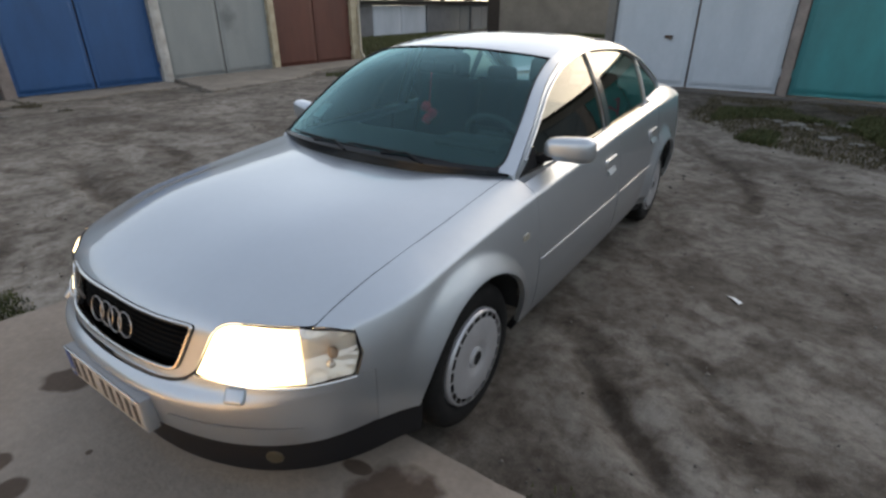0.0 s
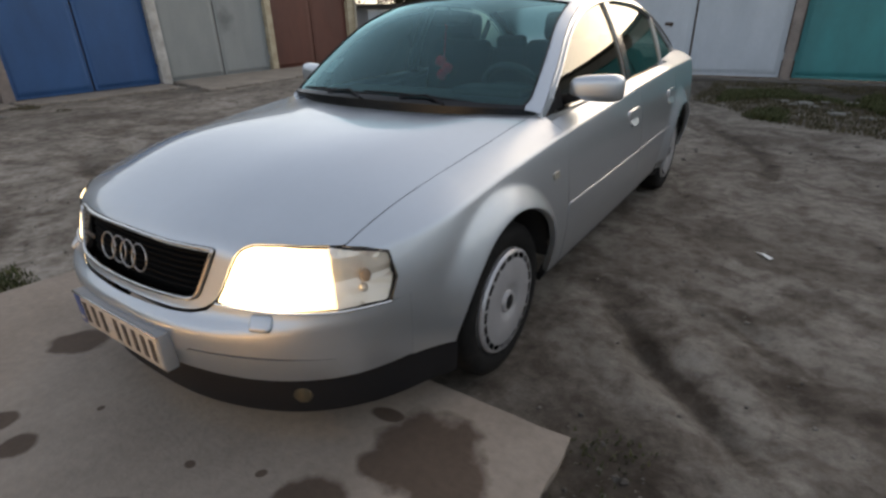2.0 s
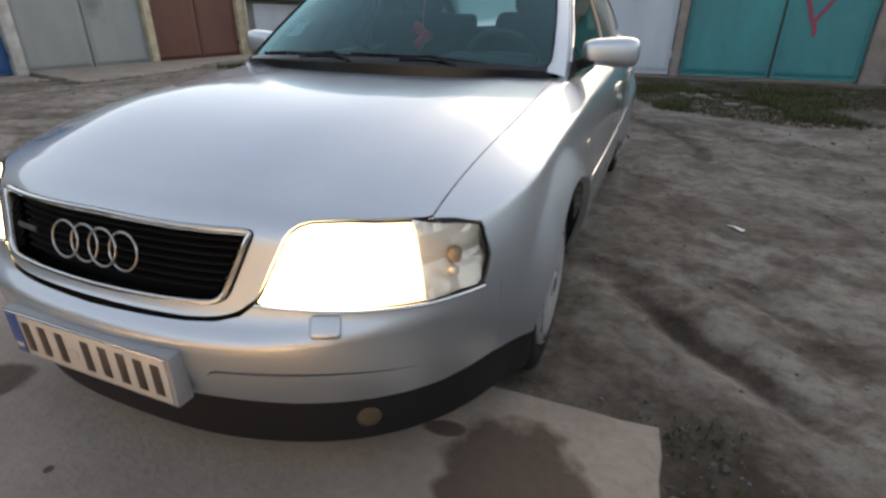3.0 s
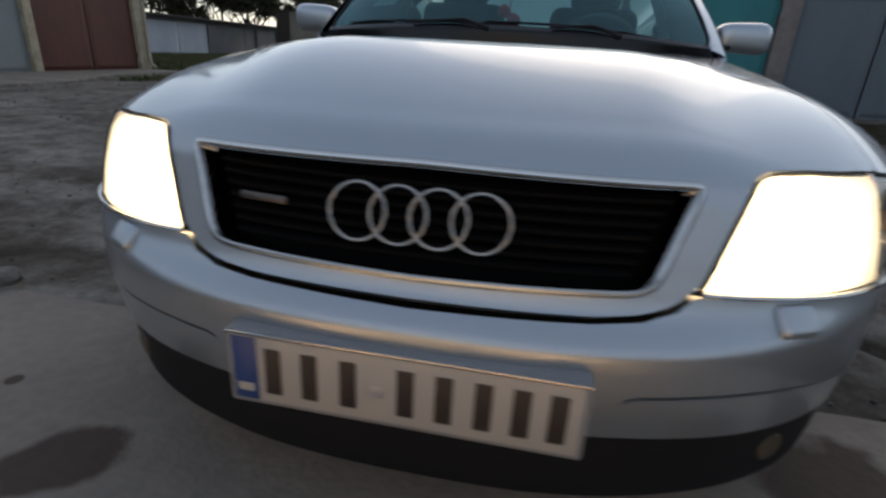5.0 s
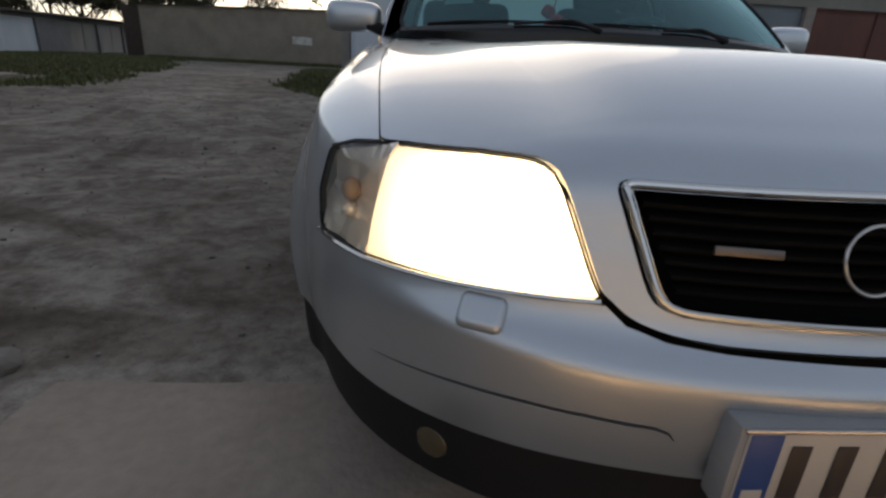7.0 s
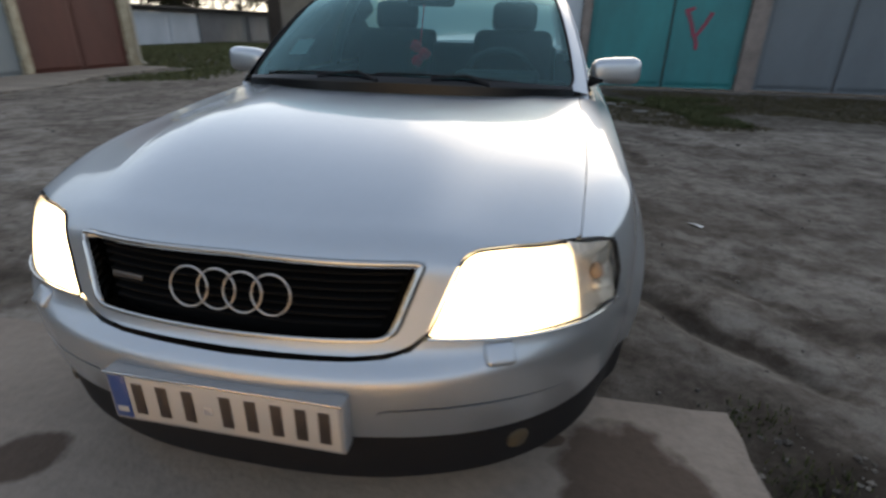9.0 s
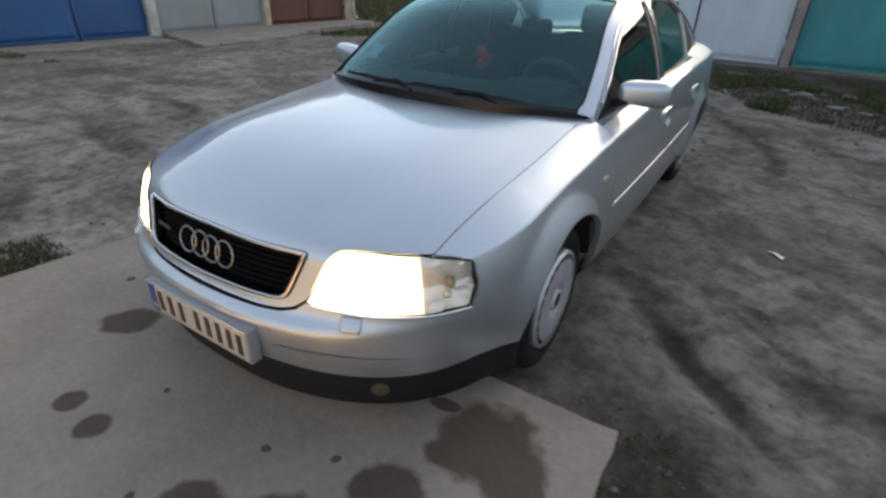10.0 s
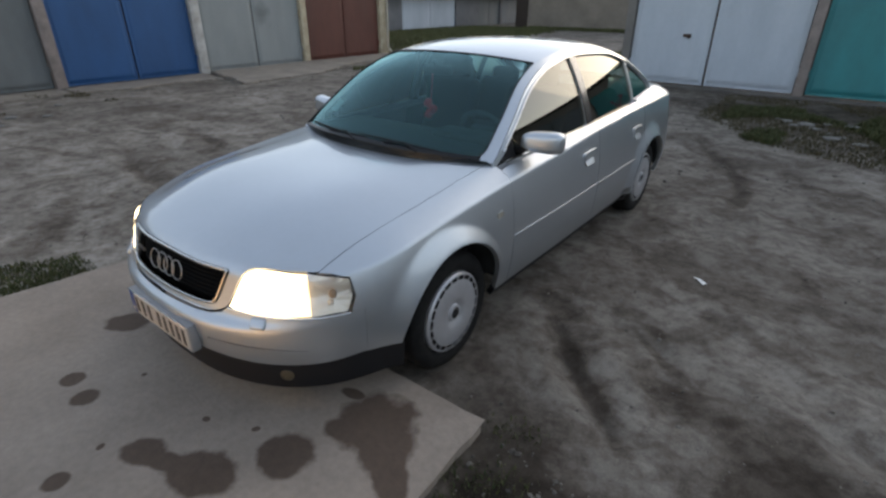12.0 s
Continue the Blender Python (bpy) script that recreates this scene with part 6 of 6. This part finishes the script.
# ---------------------------------------------------------------- grass
def grass(name, spots, height, material, label, seed, wide=0.006, tuft=5):
    r = random.Random(seed)
    V, F = [], []
    for x, y in spots:
        z0 = ground_z(x, y) - 0.01
        for _ in range(tuft):
            a, h = r.uniform(0, 6.28), height * r.uniform(0.4, 1.2)
            bx, by = x + r.uniform(-0.06, 0.06), y + r.uniform(-0.06, 0.06)
            w = wide * r.uniform(0.7, 1.5)
            lx, ly = math.cos(a) * h * r.uniform(0.1, 0.7), math.sin(a) * h * r.uniform(0.1, 0.7)
            px, py = -math.sin(a) * w, math.cos(a) * w
            k = len(V)
            V += [(bx - px, by - py, z0), (bx + px, by + py, z0), (bx + lx * 0.4 + px * 0.8, by + ly * 0.4 + py * 0.8, z0 + h * 0.6), (bx + lx * 0.4 - px * 0.8, by + ly * 0.4 - py * 0.8, z0 + h * 0.6), (bx + lx, by + ly, z0 + h)]
            F += [(k, k + 1, k + 2, k + 3), (k + 3, k + 2, k + 4)]
    return tagged(link_mesh(name, V, F, material, smooth=False), label, "grass", kind="stuff")


def patchy(x, y, s=0.8, cut=0.0):
    return noise.noise(Vector((x * s, y * s, 4.4))) > cut


def east_patch(x, y):
    return y > 6.9 + 0.35 * math.sin(x * 1.7) + max(0, 1.2 - x) * 1.6 and patchy(x, y, 1.1, -0.32)


def west_patch(x, y):
    edge_x = np.interp(y, [9.3, 10.1, 12.6, 15.8, 19.7, 25.9, 32], [-7.6, -7.4, -7.8, -8.7, -9.8, -12.2, -14.5])
    return x < edge_x + 0.9 * noise.noise(Vector((x * 0.8, y * 0.8, 1))) + rnd.gauss(0, 0.3) and not (x < -9.2 and y < 13.7) and y > 9.4 + 0.4 * noise.noise(Vector((x, 0, 3))) and x > FX + 0.1


grass("grass", scatter(8000, 0.2, 9.0, 6.4, 11.2, east_patch), 0.05, DRYGRASS, "thin dry grass and weeds before the garages", 21, 0.006, 5)
grass("grass", scatter(3200, 0.6, 6.0, 6.9, 10.0, lambda x, y: east_patch(x, y) and patchy(x, y, 0.9, 0.12)), 0.09, GRASS, "patchy green grass before the garages", 22, 0.006, 6)
grass("grass", scatter(9000, -20.4, -7.0, 9.0, 31.8, west_patch), 0.12, MEADOW, "rough green grass before the low garages", 23, 0.012, 6)
grass("grass", scatter(2600, -5.6, -1.6, 8.9, 26.0, lambda x, y: x > -1.9 - 0.56 * (y - 9.0) and x > -3.7 - 0.14 * (y - 11.8) + rnd.gauss(0, 0.2) and not (x > -2.3 and y > 11.3) and patchy(x, y, 0.7, -0.35)), 0.13, MEADOW, "rough green grass beside a garage wall", 24, 0.010, 6)
grass("grass", scatter(1200, -16.0, -2.0, 30.9, 31.95), 0.2, MEADOW, "tall grass along the long wall", 25, 0.014, 6)
grass("grass", scatter(130, 1.28, 1.55, 0.0, 0.75, lambda x, y: patchy(x, y, 4, -0.05)), 0.035, GRASS, "short weeds along the slab's edge", 26, 0.003, 5)
grass("grass", scatter(1100, -2.5, -1.60, -2.2, 0.15, lambda x, y: x < -1.60 - 0.12 * (0.5 - y) and patchy(x, y, 1.3, -0.10 + 0.8 * max(0.0, -1.85 - x))), 0.038, GRASS, "short green weeds beside the slab", 27, 0.004, 7)
grass("grass", scatter(500, -11.5, -9.0, -3, 3.3, lambda x, y: patchy(x, y, 1.2, 0.15)), 0.06, DRYGRASS, "thin weeds before the garages", 28, 0.006, 5)


# ---------------------------------------------------------------- trees
def tree(at, height, spread, seed, label, leaves=1500):
    r = random.Random(seed)
    t = thing("tree", label, "tree", (*at, 0), "trees behind the garages")
    x0, y0 = at
    bm = bmesh.new()
    tips = []

    def branch(p, d, length, rad, depth):
        pts, q = [p], p
        for i in range(4):
            d = (d + Vector((r.uniform(-1, 1), r.uniform(-1, 1), r.uniform(-0.3, 0.6))) * 0.18).normalized()
            q = q + d * length / 4
            pts.append(q)
        tube(pts, lambda s: rad * (1 - 0.6 * s), bm, sides=6 if depth < 2 else 4)
        if depth >= 3:
            tips.append((pts[2], pts[-1]))
            return
        for i in range(4 if depth else 6):
            k = r.choice((2, 3, 4)) if depth else r.choice((1, 2, 3, 4))
            a = r.uniform(0, 6.28)
            side = Vector((math.cos(a), math.sin(a), r.uniform(0.1, 0.7))).normalized()
            branch(pts[k], (d * 0.5 + side).normalized(), length * r.uniform(0.45, 0.68) * (spread if depth == 0 else 1), rad * 0.5, depth + 1)

    branch(Vector((x0, y0, -0.1)), Vector((r.uniform(-0.1, 0.1), r.uniform(-0.1, 0.1), 1)), height * 0.55, height * 0.022, 0)
    part("trunk", bm, BARK, t)
    V, F = [], []
    for _ in range(leaves):
        a, b = r.choice(tips)
        c = a.lerp(b, r.random()) + Vector((r.gauss(0, 1), r.gauss(0, 1), r.gauss(0, 0.8))) * height * 0.035
        s = height * r.uniform(0.008, 0.022)
        u = Vector((r.gauss(0, 1), r.gauss(0, 1), r.gauss(0, 1))).normalized()
        v = u.cross(Vector((r.gauss(0, 1), r.gauss(0, 1), r.gauss(0, 1)))).normalized()
        k = len(V)
        V += [c - u * s, c - v * s * 0.6, c + u * s, c + v * s * 0.6]
        F.append((k, k + 1, k + 2, k + 3))
    link_mesh("crown", V, F, LEAVES, t, "thin dark leaves", smooth=False)
    return t


TREES = [(-27, 28, 7.5, 1.0, 5200), (-30, 23, 6.5, 1.0, 3600), (-26.5, 35, 7.0, 1.0, 5200), (-25.5, 42, 8.0, 1.0, 5200), (-22.2, 44, 7.0, 0.9, 5600), (-19.3, 40, 5.6, 1.0, 5200), (-17.0, 42, 5.8, 1.0, 4200), (-14.2, 46, 5.6, 1.2, 900), (-11, 43, 5.2, 1.2, 1400),
         (-7.5, 45, 5.5, 1.1, 1800), (-4.5, 42, 5.0, 1.1, 2000), (-1.0, 44, 5.4, 1.1, 1800), (-34, 33, 8.5, 1.0, 3600), (3.5, 43, 5.5, 1.2, 1500), (-29.5, 40, 8.0, 1.0, 4600), (-24.5, 30, 6.4, 1.0, 5200), (-24, 36.5, 7.0, 1.0, 5600), (-22, 50, 8.5, 1.0, 5600), (-27.5, 47, 9.0, 1.0, 5200)]
for i, (x, y, h, sp, n) in enumerate(TREES):
    tree((x, y), h, sp, 100 + i, "bare dark tree with thin foliage behind the garages" if n < 2500 else "dense dark tree standing behind the garages", n)
